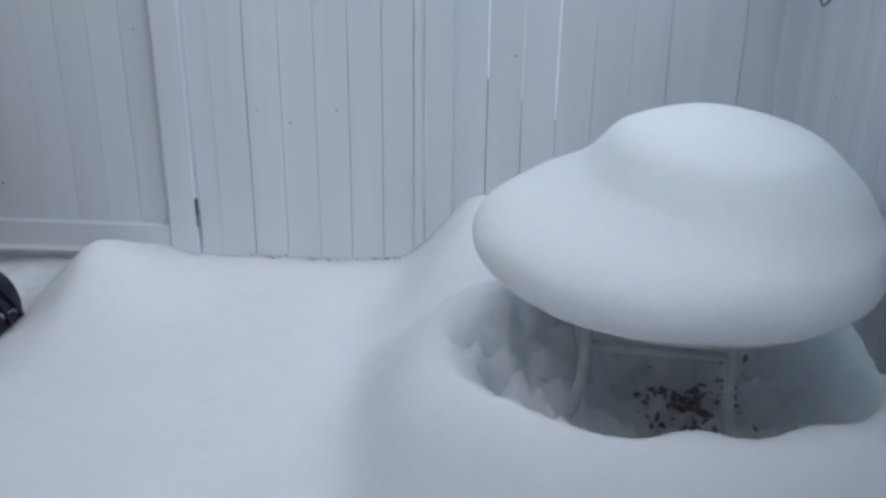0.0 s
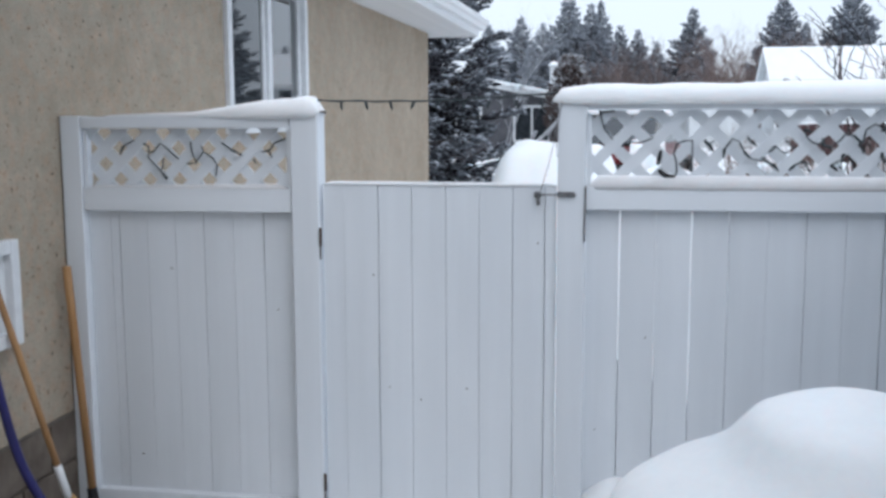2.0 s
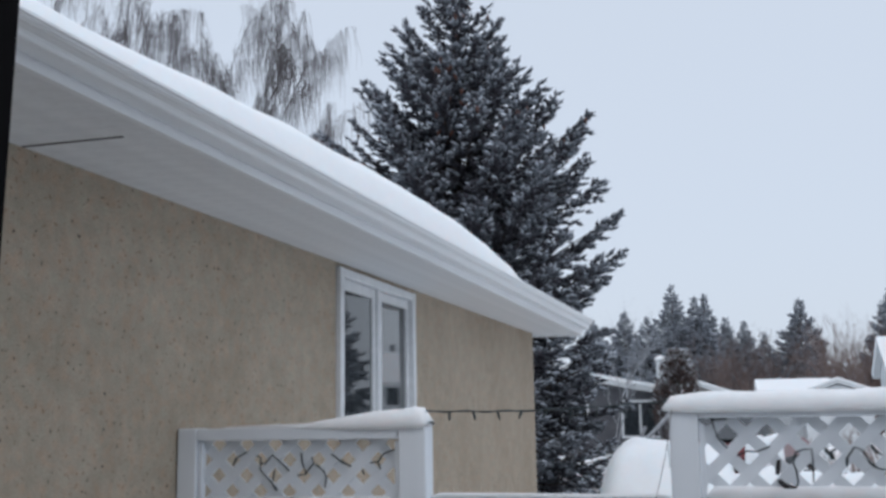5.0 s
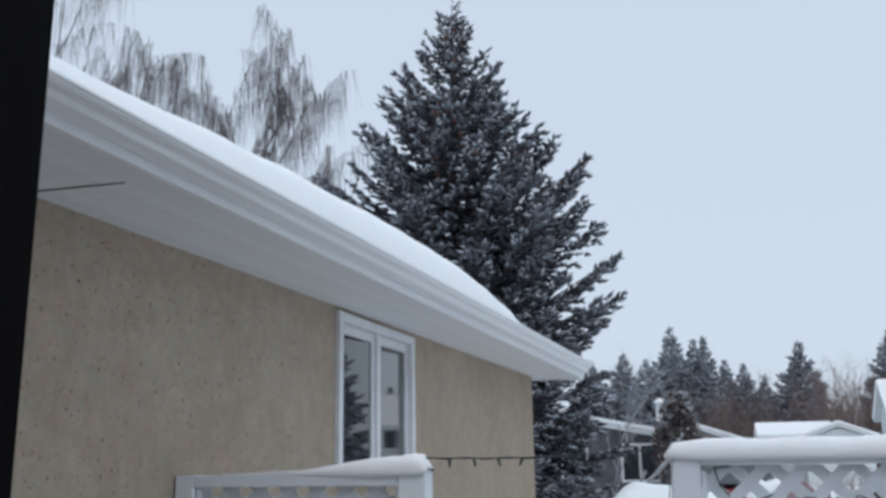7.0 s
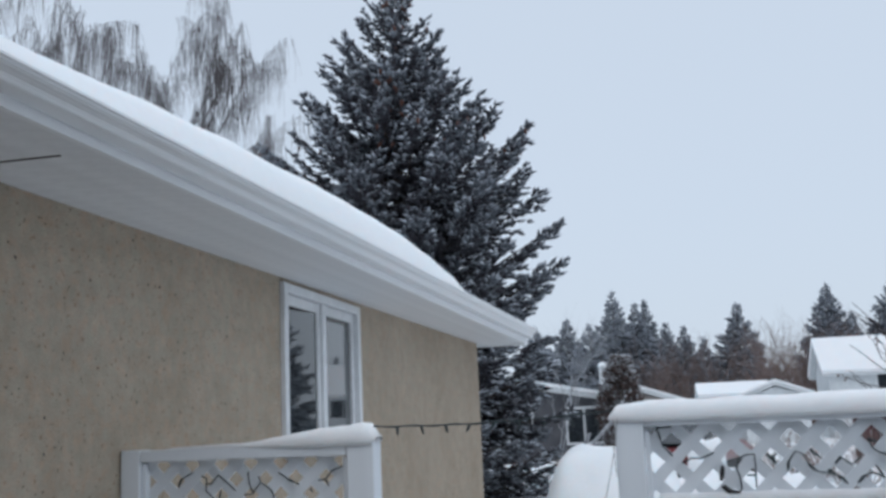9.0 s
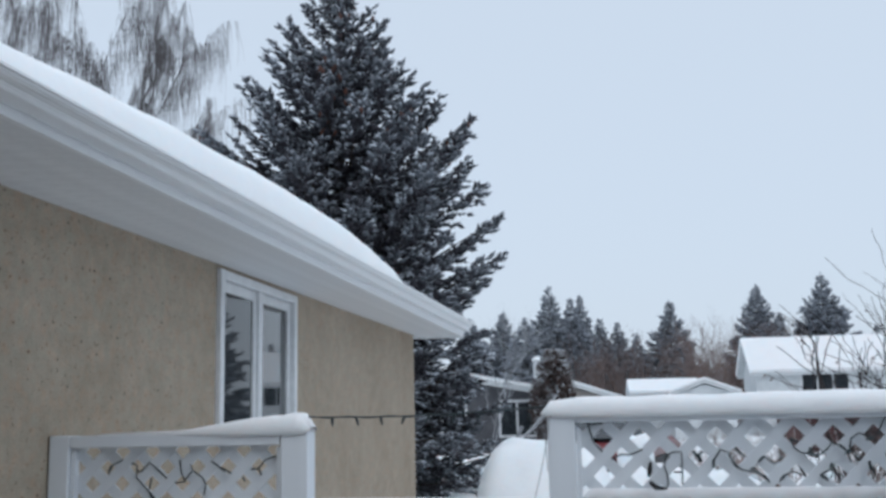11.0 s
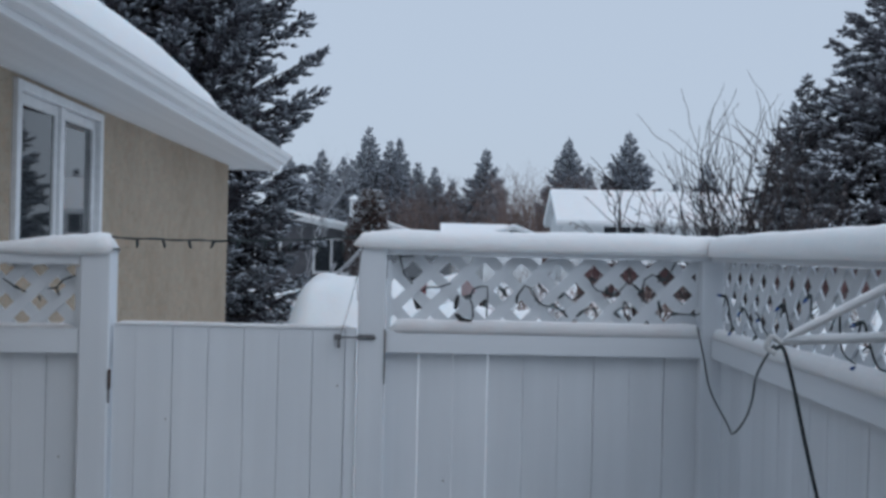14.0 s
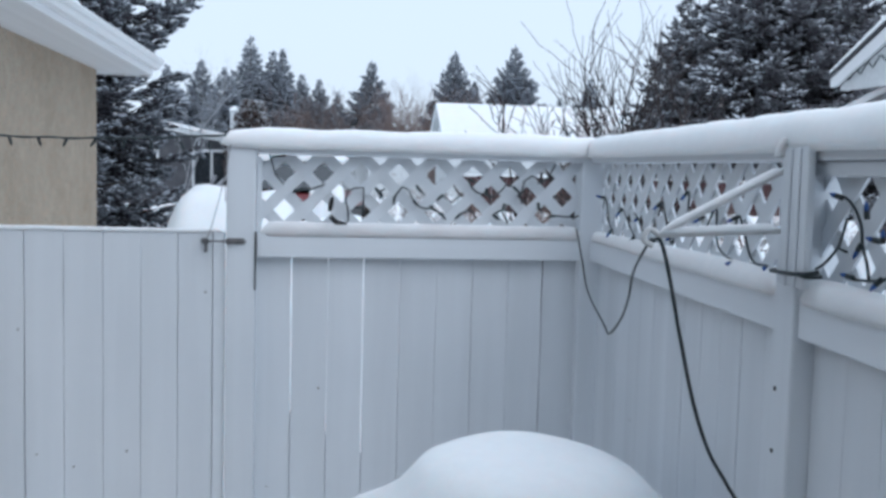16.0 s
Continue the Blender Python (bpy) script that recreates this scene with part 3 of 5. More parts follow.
# the doorway the camera stands in, and the room behind it
WALLY0, WALLY1 = -0.06, 0.165
DOOR0, DOOR1 = -0.725, 0.25
back = thing("wall_south", "stucco house wall round the open doorway", "wall", kind="structure")
part("stucco", box(WX - 0.25, DOOR0, WALLY0, WALLY1 - 0.002, -0.3, SOF), STUCCO, back)
part("stucco", box(DOOR1, 0.74, WALLY0, WALLY1 - 0.002, -0.3, SOF), STUCCO, back)
part("lintel", box(DOOR0, DOOR1, WALLY0, WALLY1 - 0.002, 2.45, SOF), STUCCO, back)
room = thing("wall_room", "plain plaster walls of the room behind the doorway", "wall", kind="structure")
part("plaster", box(-2.2, -2.1, -3.0, WALLY0 - 0.002, 0.3, 2.75), PLASTER, room)
part("plaster", box(0.62, 0.72, -3.0, WALLY0 - 0.002, 0.3, 2.75), PLASTER, room)
part("plaster", box(-2.1, 0.62, -3.0, -2.9, 0.3, 2.75), PLASTER, room)
tagged(part("ceiling", box(-2.2, 0.72, -3.0, WALLY0 - 0.003, 2.752, 2.85), PLASTER), "plain pale ceiling of the room", "ceiling", kind="structure")
tagged(part("floor", box(-2.2, 0.72, -3.0, WALLY1 - 0.01, 0.2, 0.298), BOARDS), "brown plank floor of the room", "floor", kind="structure")
porch = snow_bolster([(-0.74, -2.95, 2.855), (-0.74, -1.5, 2.855), (-0.74, 0.12, 2.855)], [2.85, 2.85, 2.85], [0.10, 0.12, 0.10], 0, 12, 55)
tagged(raw_mesh("roof_snow", porch[0], porch[1], SNOW, smooth=True), "level snow on the low flat roof", "snow")
door = thing("door_1", "dark brown frame of the open patio door", "door", kind="structure")
part("jamb", prism([(DOOR0 + 0.002, 0.30), (-0.694, 0.30), (-0.653, 2.38), (DOOR0 + 0.002, 2.38)], WALLY0 + 0.02, WALLY1 + 0.007), DOOR_BROWN, door)
part("jamb", box(DOOR1 - 0.07, DOOR1 - 0.002, WALLY0 + 0.02, WALLY1 + 0.03, 0.30, 2.38, 0.006), DOOR_BROWN, door)
part("head", box(DOOR0 + 0.002, DOOR1 - 0.002, WALLY0 + 0.02, WALLY1 + 0.03, 2.381, 2.449, 0.006), DOOR_BROWN, door)

# ---------------------------------------------------------------- the fence
FY = 3.60


def lattice(parent, x0, x1, z0, z1, hx, hz, y, pitch=0.131, width=0.041):
    """Crossed slats in an opening of the plane y; a hole is centred at (hx, hz)."""
    def clip(poly):
        for axis, lim, keep in ((0, x0, 1), (0, x1, -1), (1, z0, 1), (1, z1, -1)):
            out = []
            for p, q in zip(poly, poly[1:] + poly[:1]):
                a, b = (p[axis] - lim) * keep, (q[axis] - lim) * keep
                if a >= 0:
                    out.append(p)
                if a * b < 0:
                    t = a / (a - b)
                    out.append((p[0] + t * (q[0] - p[0]), p[1] + t * (q[1] - p[1])))
            poly = out
            if len(poly) < 3:
                return []
        return poly
    for sign, depth in ((1, 0.0), (-1, 0.007)):
        for k in range(-40, 41):
            c = hx + (k + 0.5) * pitch
            half = width / math.sqrt(2)
            poly = clip([(c - half - 2 * sign, hz - 2), (c + half - 2 * sign, hz - 2), (c + half + 2 * sign, hz + 2), (c - half + 2 * sign, hz + 2)])
            if len(poly) >= 3:
                part("slat", prism(poly, y + depth, y + depth + 0.006), FENCE, parent)


def board(parent, x0, x1, z0, z1, y, open_right=0.0, name="board"):
    """An upright fence board whose right edge has shrunk unevenly; a recessed tongue closes the joint."""
    r = random.Random(int(x1 * 9973) + int(z1 * 311))
    wide = r.choice((0.0005, 0.0009, 0.0018, 0.003, 0.004)) if not open_right else open_right
    zs = [z0 + (z1 - z0) * k / 7 for k in range(8)]
    edge = [x1 - max(0.0004, wide * r.uniform(0.45, 1.35)) for _ in zs]
    outline = [(x0 + 0.0001, z0)] + [(e, z) for e, z in zip(edge, zs)] + [(x0 + 0.0001, z1)]
    bm = prism(outline, y, y + 0.019)
    rim = [e for e in bm.edges if all(abs(v.co.y - y) < 1e-5 for v in e.verts)]
    bmesh.ops.bevel(bm, geom=rim, offset=0.0006, segments=1, affect="EDGES")
    tongue = 0.62 + 0.25 * r.random() if open_right else z1 - 0.002
    box(x1 - 0.008, x1 + 0.006, y + 0.0125, y + 0.0165, z0 + 0.002, tongue, 0, bm)
    ob = part(name, bm, FENCE, parent)
    if r.random() < 0.55:
        kx, kz = r.uniform(x0 + 0.02, x1 - 0.02), r.uniform(0.35, 1.3)
        part("knot", tube([(kx, y - 0.0008, kz), (kx, y + 0.002, kz)], r.uniform(0.0022, 0.0045), 7), KNOT, ob)
    return ob


def fence_panel(label, x0, x1, joints, opened, z0, rail_lo, lat_lo, top, hole, bottom_rail, thick=0.045, pitch=0.1335):
    p = thing("board_fence", label, "fence", group="white fence panels")
    for k, (a, b) in enumerate(zip(joints, joints[1:])):
        board(p, a, b, z0, lat_lo - 0.03, FY + 0.012, opened.get(k, 0.0))
    part("lower_rail", box(x0 + 0.001, x1 - 0.001, FY - 0.026, FY + 0.010, rail_lo, lat_lo, 0.003), RAIL, p)
    part("back_rail", box(x0 + 0.001, x1 - 0.001, FY + 0.034, FY + 0.07, rail_lo, lat_lo, 0.003), RAIL, p)
    part("top_rail", box(x0 + 0.001, x1 - 0.001, FY - 0.03, FY + 0.06, top - thick, top, 0.004), RAIL, p)
    if bottom_rail:
        part("bottom_rail", box(x0 + 0.001, x1 - 0.001, FY - 0.026, FY + 0.010, bottom_rail[0], bottom_rail[1], 0.003), RAIL, p)
    lattice(p, x0 + 0.002, x1 - 0.002, lat_lo + 0.001, top - thick - 0.002, hole[0], hole[1], FY + 0.014, pitch)
    return p


left = fence_panel("white board fence panel with lattice top beside the house", -2.515, -1.668,
                   [-2.515, -2.425, -2.387, -2.272, -2.155, -2.036, -1.915, -1.792, -1.668], {}, 0.02, 1.388, 1.478, 1.752, (-2.4385, 1.567), (0.145, 0.255), 0.045, 0.1225)
part("stile", box(-2.598, -2.517, FY - 0.03, FY + 0.06, 0.0, 1.754, 0.004), FENCE, left)
part("stop", box(-2.514, -2.497, FY - 0.012, FY + 0.009, 1.479, 1.70, 0.002), FENCE, left)
part("stop", box(-1.687, -1.669, FY - 0.012, FY + 0.009, 1.479, 1.70, 0.002), FENCE, left)
part("joint_strip", box(-2.6035, -2.599, FY - 0.02, FY + 0.03, 0.3, 1.752), DARK_TRIM, left, "dark gap along the house wall")

right = fence_panel("white board fence panel with lattice top and open joints", -0.567, 0.655,
                    [-0.567, -0.443, -0.316, -0.189, -0.060, 0.071, 0.202, 0.334, 0.462, 0.577, 0.655], {0: 0.0042, 1: 0.0024, 2: 0.0046, 3: 0.0028}, 0.0, 1.413, 1.495, 1.803, (-0.073, 1.576), None, 0.034)
part("stop", box(-0.566, -0.550, FY - 0.012, FY + 0.009, 1.496, 1.75, 0.002), FENCE, right)


def post(label, x0, x1, top, y0=FY - 0.035, y1=FY + 0.065):
    p = thing("fence_post", label, "post", ((x0 + x1) / 2, (y0 + y1) / 2, 0), group="white fence posts")
    w, d = (x1 - x0) / 2, (y1 - y0) / 2
    part("shaft", box(-w, w, -d, d, -0.2, top, 0.006), FENCE, p)
    return p


post("white square gate post with rusty hinges", -1.666, -1.558, 1.765)
post_r = post("white square latch post beside the gate", -0.668, -0.569, 1.80)
post("white corner post joining two fence runs", 0.585, 0.672, 1.79, FY - 0.028, FY + 0.06)
part("joint_strip", box(0.0472, 0.051, -0.055, -0.04, 1.30, 1.50), DARK_TRIM, post_r, "dark gap at a rail end")


def gate():
    g = thing("gate", "closed white board gate, weathered, with snow on top", "gate")
    joints = [-1.548, -1.466, -1.334, -1.207, -1.078, -0.954, -0.830, -0.715]
    for a, b in zip(joints, joints[1:]):
        board(g, a, b, 0.03, 1.497, FY - 0.012)
    part("stile", box(-0.713, -0.674, FY - 0.014, FY + 0.02, 0.03, 1.496, 0.003), FENCE, g)
    for z0, z1 in ((0.2, 0.29), (1.36, 1.45)):
        part("ledge", box(-1.54, -0.68, FY + 0.009, FY + 0.045, z0, z1, 0.003), RAIL, g)
    for z in (1.30, 0.34):
        h = part("hinge", box(-1.558, -1.547, FY - 0.040, FY - 0.034, z - 0.035, z + 0.035, 0.002), RUST, g, "rusty strap hinge")
        part("pin", tube([(-1.553, FY - 0.040, z - 0.03), (-1.553, FY - 0.040, z + 0.03)], 0.003, 8), RUST, h)
        part("stain", box(-1.557, -1.551, FY - 0.0365, FY - 0.0355, z - 0.085, z - 0.0355), RUST, h, "rust streak below the hinge")
    l = part("latch", box(-0.75, -0.60, FY - 0.048, FY - 0.043, 1.464, 1.471, 0.0015), STEEL, g, "grey metal gate latch")
    part("keeper", box(-0.668, -0.606, FY - 0.042, FY - 0.036, 1.458, 1.478, 0.002), STEEL, l)
    part("catch", box(-0.752, -0.728, FY - 0.030, FY - 0.014, 1.455, 1.477, 0.003), STEEL, l)
    part("bolt", tube([(-0.735, FY - 0.052, 1.43), (-0.735, FY - 0.052, 1.47)], 0.006, 8), STEEL, l)


gate()

# the run of fence along the yard's other side, built flat and then turned
SIDE_AT, SIDE_TURN = (0.648, 3.585, 0.0), -92.3


def side_fence():
    p = thing("board_fence", "white board fence panel with lattice top along the yard", "fence", group="white fence panels")
    q = thing("board_fence", "white board fence panel with lattice top near the house", "fence", group="white fence panels")
    for o, a, b, gap in ((p, 0.02, 1.57, 0.128), (q, 1.665, 3.1, 0.128)):
        n = round((b - a) / gap)
        for k in range(n):
            board(o, a + (b - a) * k / n, a + (b - a) * (k + 1) / n, 0.0, 1.465, 0.012)
        part("lower_rail", box(a, b, -0.026, 0.010, 1.415, 1.495, 0.003), RAIL, o)
        part("top_rail", box(a, b, -0.03, 0.06, 1.767, 1.80, 0.004), RAIL, o)
        lattice(o, a, b, 1.496, 1.765 if o is p else 1.737, 0.861 if o is p else 1.825, 1.70, 0.014)
    part("under_rail", box(1.665, 3.1, -0.016, 0.045, 1.738, 1.766, 0.003), RAIL, q)
    s = thing("fence_post", "white square fence post with grooved face", "post", group="white fence posts")
    part("shaft", box(1.572, 1.663, -0.035, 0.065, -0.2, 1.80, 0.006), FENCE, s)
    part("stile", box(1.620, 1.728, -0.052, -0.036, 1.52, 1.80, 0.004), FENCE, s, "grooved white upright")
    part("fillet", box(1.652, 1.662, -0.057, -0.0525, 1.52, 1.79, 0.002), FENCE, s)
    part("fillet", box(1.690, 1.700, -0.057, -0.0525, 1.52, 1.79, 0.002), FENCE, s)
    part("joint_strip", box(1.566, 1.5705, -0.028, -0.02, 1.40, 1.49), DARK_TRIM, s, "dark gap at a rail end")
    for x, z in ((1.600, 1.30), (1.545, 1.372), (1.60, 1.17), (1.595, 1.04)):
        part("nail", tube([(x, -0.037 if x > 1.57 else 0.005, z), (x, -0.03 if x > 1.57 else 0.02, z)], 0.005, 6), DARK_TRIM, s)
    for o in (p, q, s):
        o.matrix_world = pose(*SIDE_AT, 0, 0, SIDE_TURN)


side_fence()
SIDE = pose(*SIDE_AT, 0, 0, SIDE_TURN)


def on_side(x, y, z):
    return tuple(SIDE @ Vector((x, y, z)))


# snow on rails, posts and gate
snow_bar("thin snow ridge thickening along the fence top", [(-2.42, FY + 0.01, 1.752), (-2.05, FY + 0.01, 1.752), (-1.85, FY + 0.01, 1.752), (-1.55, FY + 0.012, 1.760)], [0.05, 0.085, 0.10, 0.125], [0.006, 0.018, 0.05, 0.072], 31)
snow_bar("rounded snow on the fence top rail", [(-0.69, FY + 0.012, 1.80), (-0.55, FY + 0.012, 1.80), (0.68, FY + 0.012, 1.80)], [0.12, 0.125, 0.125], [0.05, 0.06, 0.066], 32)
snow_bar("rounded snow on the side fence top", [on_side(-0.02, 0.012, 1.80), on_side(1.5, 0.012, 1.80), on_side(3.1, 0.012, 1.80)], [0.125, 0.13, 0.14], [0.062, 0.07, 0.075], 33)
snow_bar("thin snow along the lattice sill", [(-2.49, FY - 0.007, 1.478), (-1.69, FY - 0.007, 1.478)], [0.035, 0.04], [0.008, 0.018], 34)
snow_bar("snow along the lattice sill", [(-0.555, FY - 0.006, 1.495), (0.60, FY - 0.006, 1.495)], [0.045, 0.045], [0.042, 0.04], 35)
snow_bar("snow along the side lattice sill", [on_side(0.03, -0.006, 1.495), on_side(1.568, -0.006, 1.495)], [0.05, 0.06], [0.03, 0.045], 36)
snow_bar("snow along the side lattice sill", [on_side(1.67, -0.006, 1.495), on_side(3.0, -0.006, 1.495)], [0.06, 0.06], [0.045, 0.045], 37)
snow_bar("thin snow along the gate top", [(-1.545, FY - 0.002, 1.497), (-0.68, FY - 0.002, 1.497)], [0.028, 0.03], [0.012, 0.01], 38)
snow_bar("thin snow on the fence bottom rail", [(-2.5, FY - 0.012, 0.145), (-1.9, FY - 0.012, 0.145)], [0.08, 0.08], [0.012, 0.012], 39)

# ---------------------------------------------------------------- patio table under its load of snow
def patio_table():
    t = thing("patio_table", "white metal patio table buried under a snow dome", "table", (*TABLE, 0))
    top = bmesh.new()
    bmesh.ops.create_cone(top, cap_ends=True, segments=48, radius1=0.45, radius2=0.45, depth=0.02, matrix=Matrix.Translation((0, 0, 0.685)))
    bmesh.ops.create_cone(top, cap_ends=False, segments=48, radius1=0.452, radius2=0.452, depth=0.024, matrix=Matrix.Translation((0, 0, 0.68)))
    part("tabletop", top, TABLE_METAL, t)
    feet = ((-0.24, -0.205, -1), (0.125, -0.205, 0.3), (0.125, 0.2, 0.3), (-0.24, 0.2, -1))
    for x, y, out in feet:
        part("leg", tube(smooth_line([(x, y, 0.675), (x - 0.004 * out, y, 0.52), (x + 0.012 * out, y, 0.38), (x + 0.05 * out, y, 0.27), (x + 0.10 * out, y, 0.05)]), 0.0145, 10), TABLE_METAL, t, "", True)
    for (x0, y0, _), (x1, y1, _) in zip(feet, feet[1:] + feet[:1]):
        part("stretcher", tube([(x0, y0, 0.535), (x1, y1, 0.51)], 0.0135, 8), TABLE_METAL, t, "", True)


patio_table()


def table_snow():
    """A dome of snow: a round brim that overhangs the tabletop and a hump above it."""
    line = smooth_line([(0.0, 0, 0.695), (0.30, 0, 0.695), (0.455, 0, 0.692), (0.495, 0, 0.702), (0.518, 0, 0.742), (0.508, 0, 0.790), (0.465, 0, 0.830), (0.40, 0, 0.862),
                        (0.342, 0, 0.900), (0.290, 0, 0.955), (0.237, 0, 1.010), (0.15, 0, 1.042), (0.06, 0, 1.053), (0.0, 0, 1.054)], 4)
    n = 96
    v, f = [], []
    for k in range(n):
        a = 2 * math.pi * k / n
        c, s = math.cos(a), math.sin(a)
        for p in line:
            up = step(0.78, 0.93, p.z)
            r = p.x * (1 + 0.012 * float(ripple(c, s, 1.3, 41)) + 0.006 * float(ripple(c * 2 + p.z, s * 2, 0.9, 42)))
            z = p.z + 0.008 * float(ripple(c * p.x, s * p.x, 0.5, 43)) * step(0.7, 0.8, p.z)
            r = r * (1 + up * (0.08 + 0.15 * c))
            v.append((TABLE[0] - 0.010 + r * c + 0.065 * up, TABLE[1] + r * s + 0.04 * up, z - 0.012 * c * min(p.x / 0.5, 1) - 0.018 * max(0.0, -c) * (1 - up) * min(p.x / 0.5, 1)))
    m = len(line)
    for k in range(n):
        for i in range(m - 1):
            a, b = k * m + i, ((k + 1) % n) * m + i
            f.append((a, b, b + 1, a + 1))
    ob = raw_mesh("table_snow", v, f, SNOW, smooth=True)
    tagged(ob, "smooth mushroom-shaped dome of snow on the table", "snow")


table_snow()


def litter():
    """Dead leaves and frozen clumps on the sheltered ground below the table."""
    r = random.Random(7)
    bm = bmesh.new()
    for _ in range(260):
        u = r.randrange(26)
        x, y = TABLE[0] + 0.08 + 0.16 * math.sin(u * 2.4) * (u % 5) / 4 + r.gauss(0, 0.022), TABLE[1] + 0.03 + 0.30 * math.cos(u * 1.7) * (u % 7) / 6 + r.gauss(0, 0.018)
        if math.hypot(x - TABLE[0], y - TABLE[1]) > 0.42:
            continue
        z = float(ground_height(np.array(x), np.array(y))) + 0.01
        a, s = r.uniform(0, 6.28), r.uniform(0.006, 0.017)
        m = Matrix.Translation((x, y, z)) @ Euler((r.uniform(-0.7, 0.7), r.uniform(-0.7, 0.7), a)).to_matrix().to_4x4()
        pts = [m @ Vector((s * u, s * v, s * w)) for u, v, w in ((-1, 0, 0.15), (-0.3, 0.5, 0), (0.6, 0.35, 0.2), (1.1, 0, 0.1), (0.5, -0.4, 0.25), (-0.4, -0.5, 0.05))]
        vs = [bm.verts.new(p) for p in pts]
        ws = [bm.verts.new(p - Vector((0, 0, 0.003))) for p in pts]
        bm.faces.new(vs)
        bm.faces.new(ws[::-1])
        for i in range(6):
            bm.faces.new((vs[i], ws[i], ws[(i + 1) % 6], vs[(i + 1) % 6]))
    tagged(part("leaf_litter", bm, LITTER), "dark dead leaves on sheltered ground below the table", "leaves", kind="stuff")


litter()


def gate_litter():
    """Bits of dry leaf and bark caught where the snow meets the gate."""
    r = random.Random(17)
    p, d = [], []
    for _ in range(30):
        x = r.choice((r.uniform(-1.54, -0.70), r.gauss(-1.12, 0.12), r.gauss(-0.85, 0.05)))
        p.append((x, FY - 0.018 - abs(r.gauss(0, 0.006)), float(ground_height(np.array(x), np.array(FY - 0.03))) + 0.004))
        d.append((r.uniform(-1, 1), r.uniform(-0.3, 0.3), r.uniform(-0.15, 0.2)))
    v, f = spindles(p, d, np.array([r.uniform(0.008, 0.035) for _ in p]), np.array([r.uniform(0.0015, 0.0035) for _ in p]))
    tagged(raw_mesh("leaf_litter", v, f, LITTER), "dark leaf scraps along the foot of the gate", "leaves", kind="stuff")


gate_litter()


# ---------------------------------------------------------------- shovels and broom by the house wall
def snow_shovel():
    s = thing("snow_shovel", "navy plastic snow shovel with ribbed blade, snow dusted", "shovel", (-2.10, 2.76, 0.12))
    # the blade stands on its edge: u across, w up its bulging back
    across, up = Vector((0.075, 0.46, 0.012)).normalized(), Vector((-0.36, 0.10, 0.93)).normalized()
    out = Vector((0.95, -0.15, 0.30)).normalized()

    def at(u, w, d):
        return across * u + up * w + out * d + Vector((0.02, -0.005, 0.0))

    def sheet(u0, u1, lift, thick, w0=0.0, w1=1.0, nu=14, nw=10, fan=0.0, taper=0.0):
        bm = bmesh.new()
        grid = []
        for layer in (0, 1):
            for i in range(nu + 1):
                for j in range(nw + 1):
                    w = w0 + (w1 - w0) * j / nw
                    mid, g = (u0 + u1) / 2 + taper * 0.006 * math.sin(9 * w), (w - w0) / (w1 - w0)
                    u = (mid + ((u1 - u0) * (i / nu - 0.5)) * (1 - taper * max(0.0, 1 - g) ** 0.7)) * (1 - fan * w)
                    bulge = 0.055 * (1 - (1.7 * w - 0.75) ** 2) - 0.07 * max(0.0, w - 0.75) - 0.25 * u * u
                    top = 0.275 - 0.55 * max(0.0, abs(u) - 0.10) ** 1.2
                    grid.append(bm.verts.new(at(u, top * w, bulge + lift - layer * thick)))
        k = (nu + 1) * (nw + 1)
        idx = lambda l, i, j: grid[l * k + i * (nw + 1) + j]
        for i in range(nu):
            for j in range(nw):
                bm.faces.new((idx(0, i, j), idx(0, i + 1, j), idx(0, i + 1, j + 1), idx(0, i, j + 1)))
                bm.faces.new((idx(1, i, j), idx(1, i, j + 1), idx(1, i + 1, j + 1), idx(1, i + 1, j)))
        for i in range(nu):
            for j in (0, nw):
                bm.faces.new((idx(0, i, j), idx(1, i, j), idx(1, i + 1, j), idx(0, i + 1, j)))
        for j in range(nw):
            for i in (0, nu):
                bm.faces.new((idx(0, i, j), idx(0, i, j + 1), idx(1, i, j + 1), idx(1, i, j)))
        bmesh.ops.recalc_face_normals(bm, faces=bm.faces)
        return bm
    part("blade", sheet(-0.27, 0.27, 0.0, 0.006), PLASTIC, s, "curved navy blade", True)
    for k in range(8):
        u = -0.262 + 0.524 * k / 7
        part("rib", sheet(u - 0.008, u + 0.008, 0.013, 0.016, 0.02, 0.99, 2, 12, 0.55), PLASTIC, s)
    part("wear_strip", sheet(-0.27, 0.27, 0.004, 0.014, 0.0, 0.06, 12, 2), BLACK, s)
    r = random.Random(3)
    for k in range(7):
        u = -0.262 + 0.524 * (k + 0.5) / 7
        a, wide = r.choice((0.30, 0.45, 0.55, 0.68)), r.uniform(0.95, 1.3)
        part("snow_patch", sheet(u - 0.038 * wide, u + 0.036 * wide, 0.013, 0.015, a, 1.0, 6, 14, 0.55, 0.9), SNOW, s, "streak of snow between ribs", True)
        b = r.uniform(0.08, 0.26)
        if k in (1, 4):
            continue
        part("snow_patch", sheet(u - 0.026, u + 0.024, 0.006, 0.008, b, b + 0.014, 3, 2, 0.55), SNOW, s, "", True)
        part("snow_patch", sheet(u + 0.018, u + 0.024, 0.006, 0.008, b - 0.07, b, 2, 3, 0.55), SNOW, s, "", True)
    part("sticker", sheet(0.030, 0.058, 0.0035, 0.004, 0.40, 0.56, 2, 3), SOFFIT, s, "small pale sticker")
    here = Vector((-2.10, 2.76, 0.12))
    neck = Vector((-2.185, 2.82, 0.37)) - here
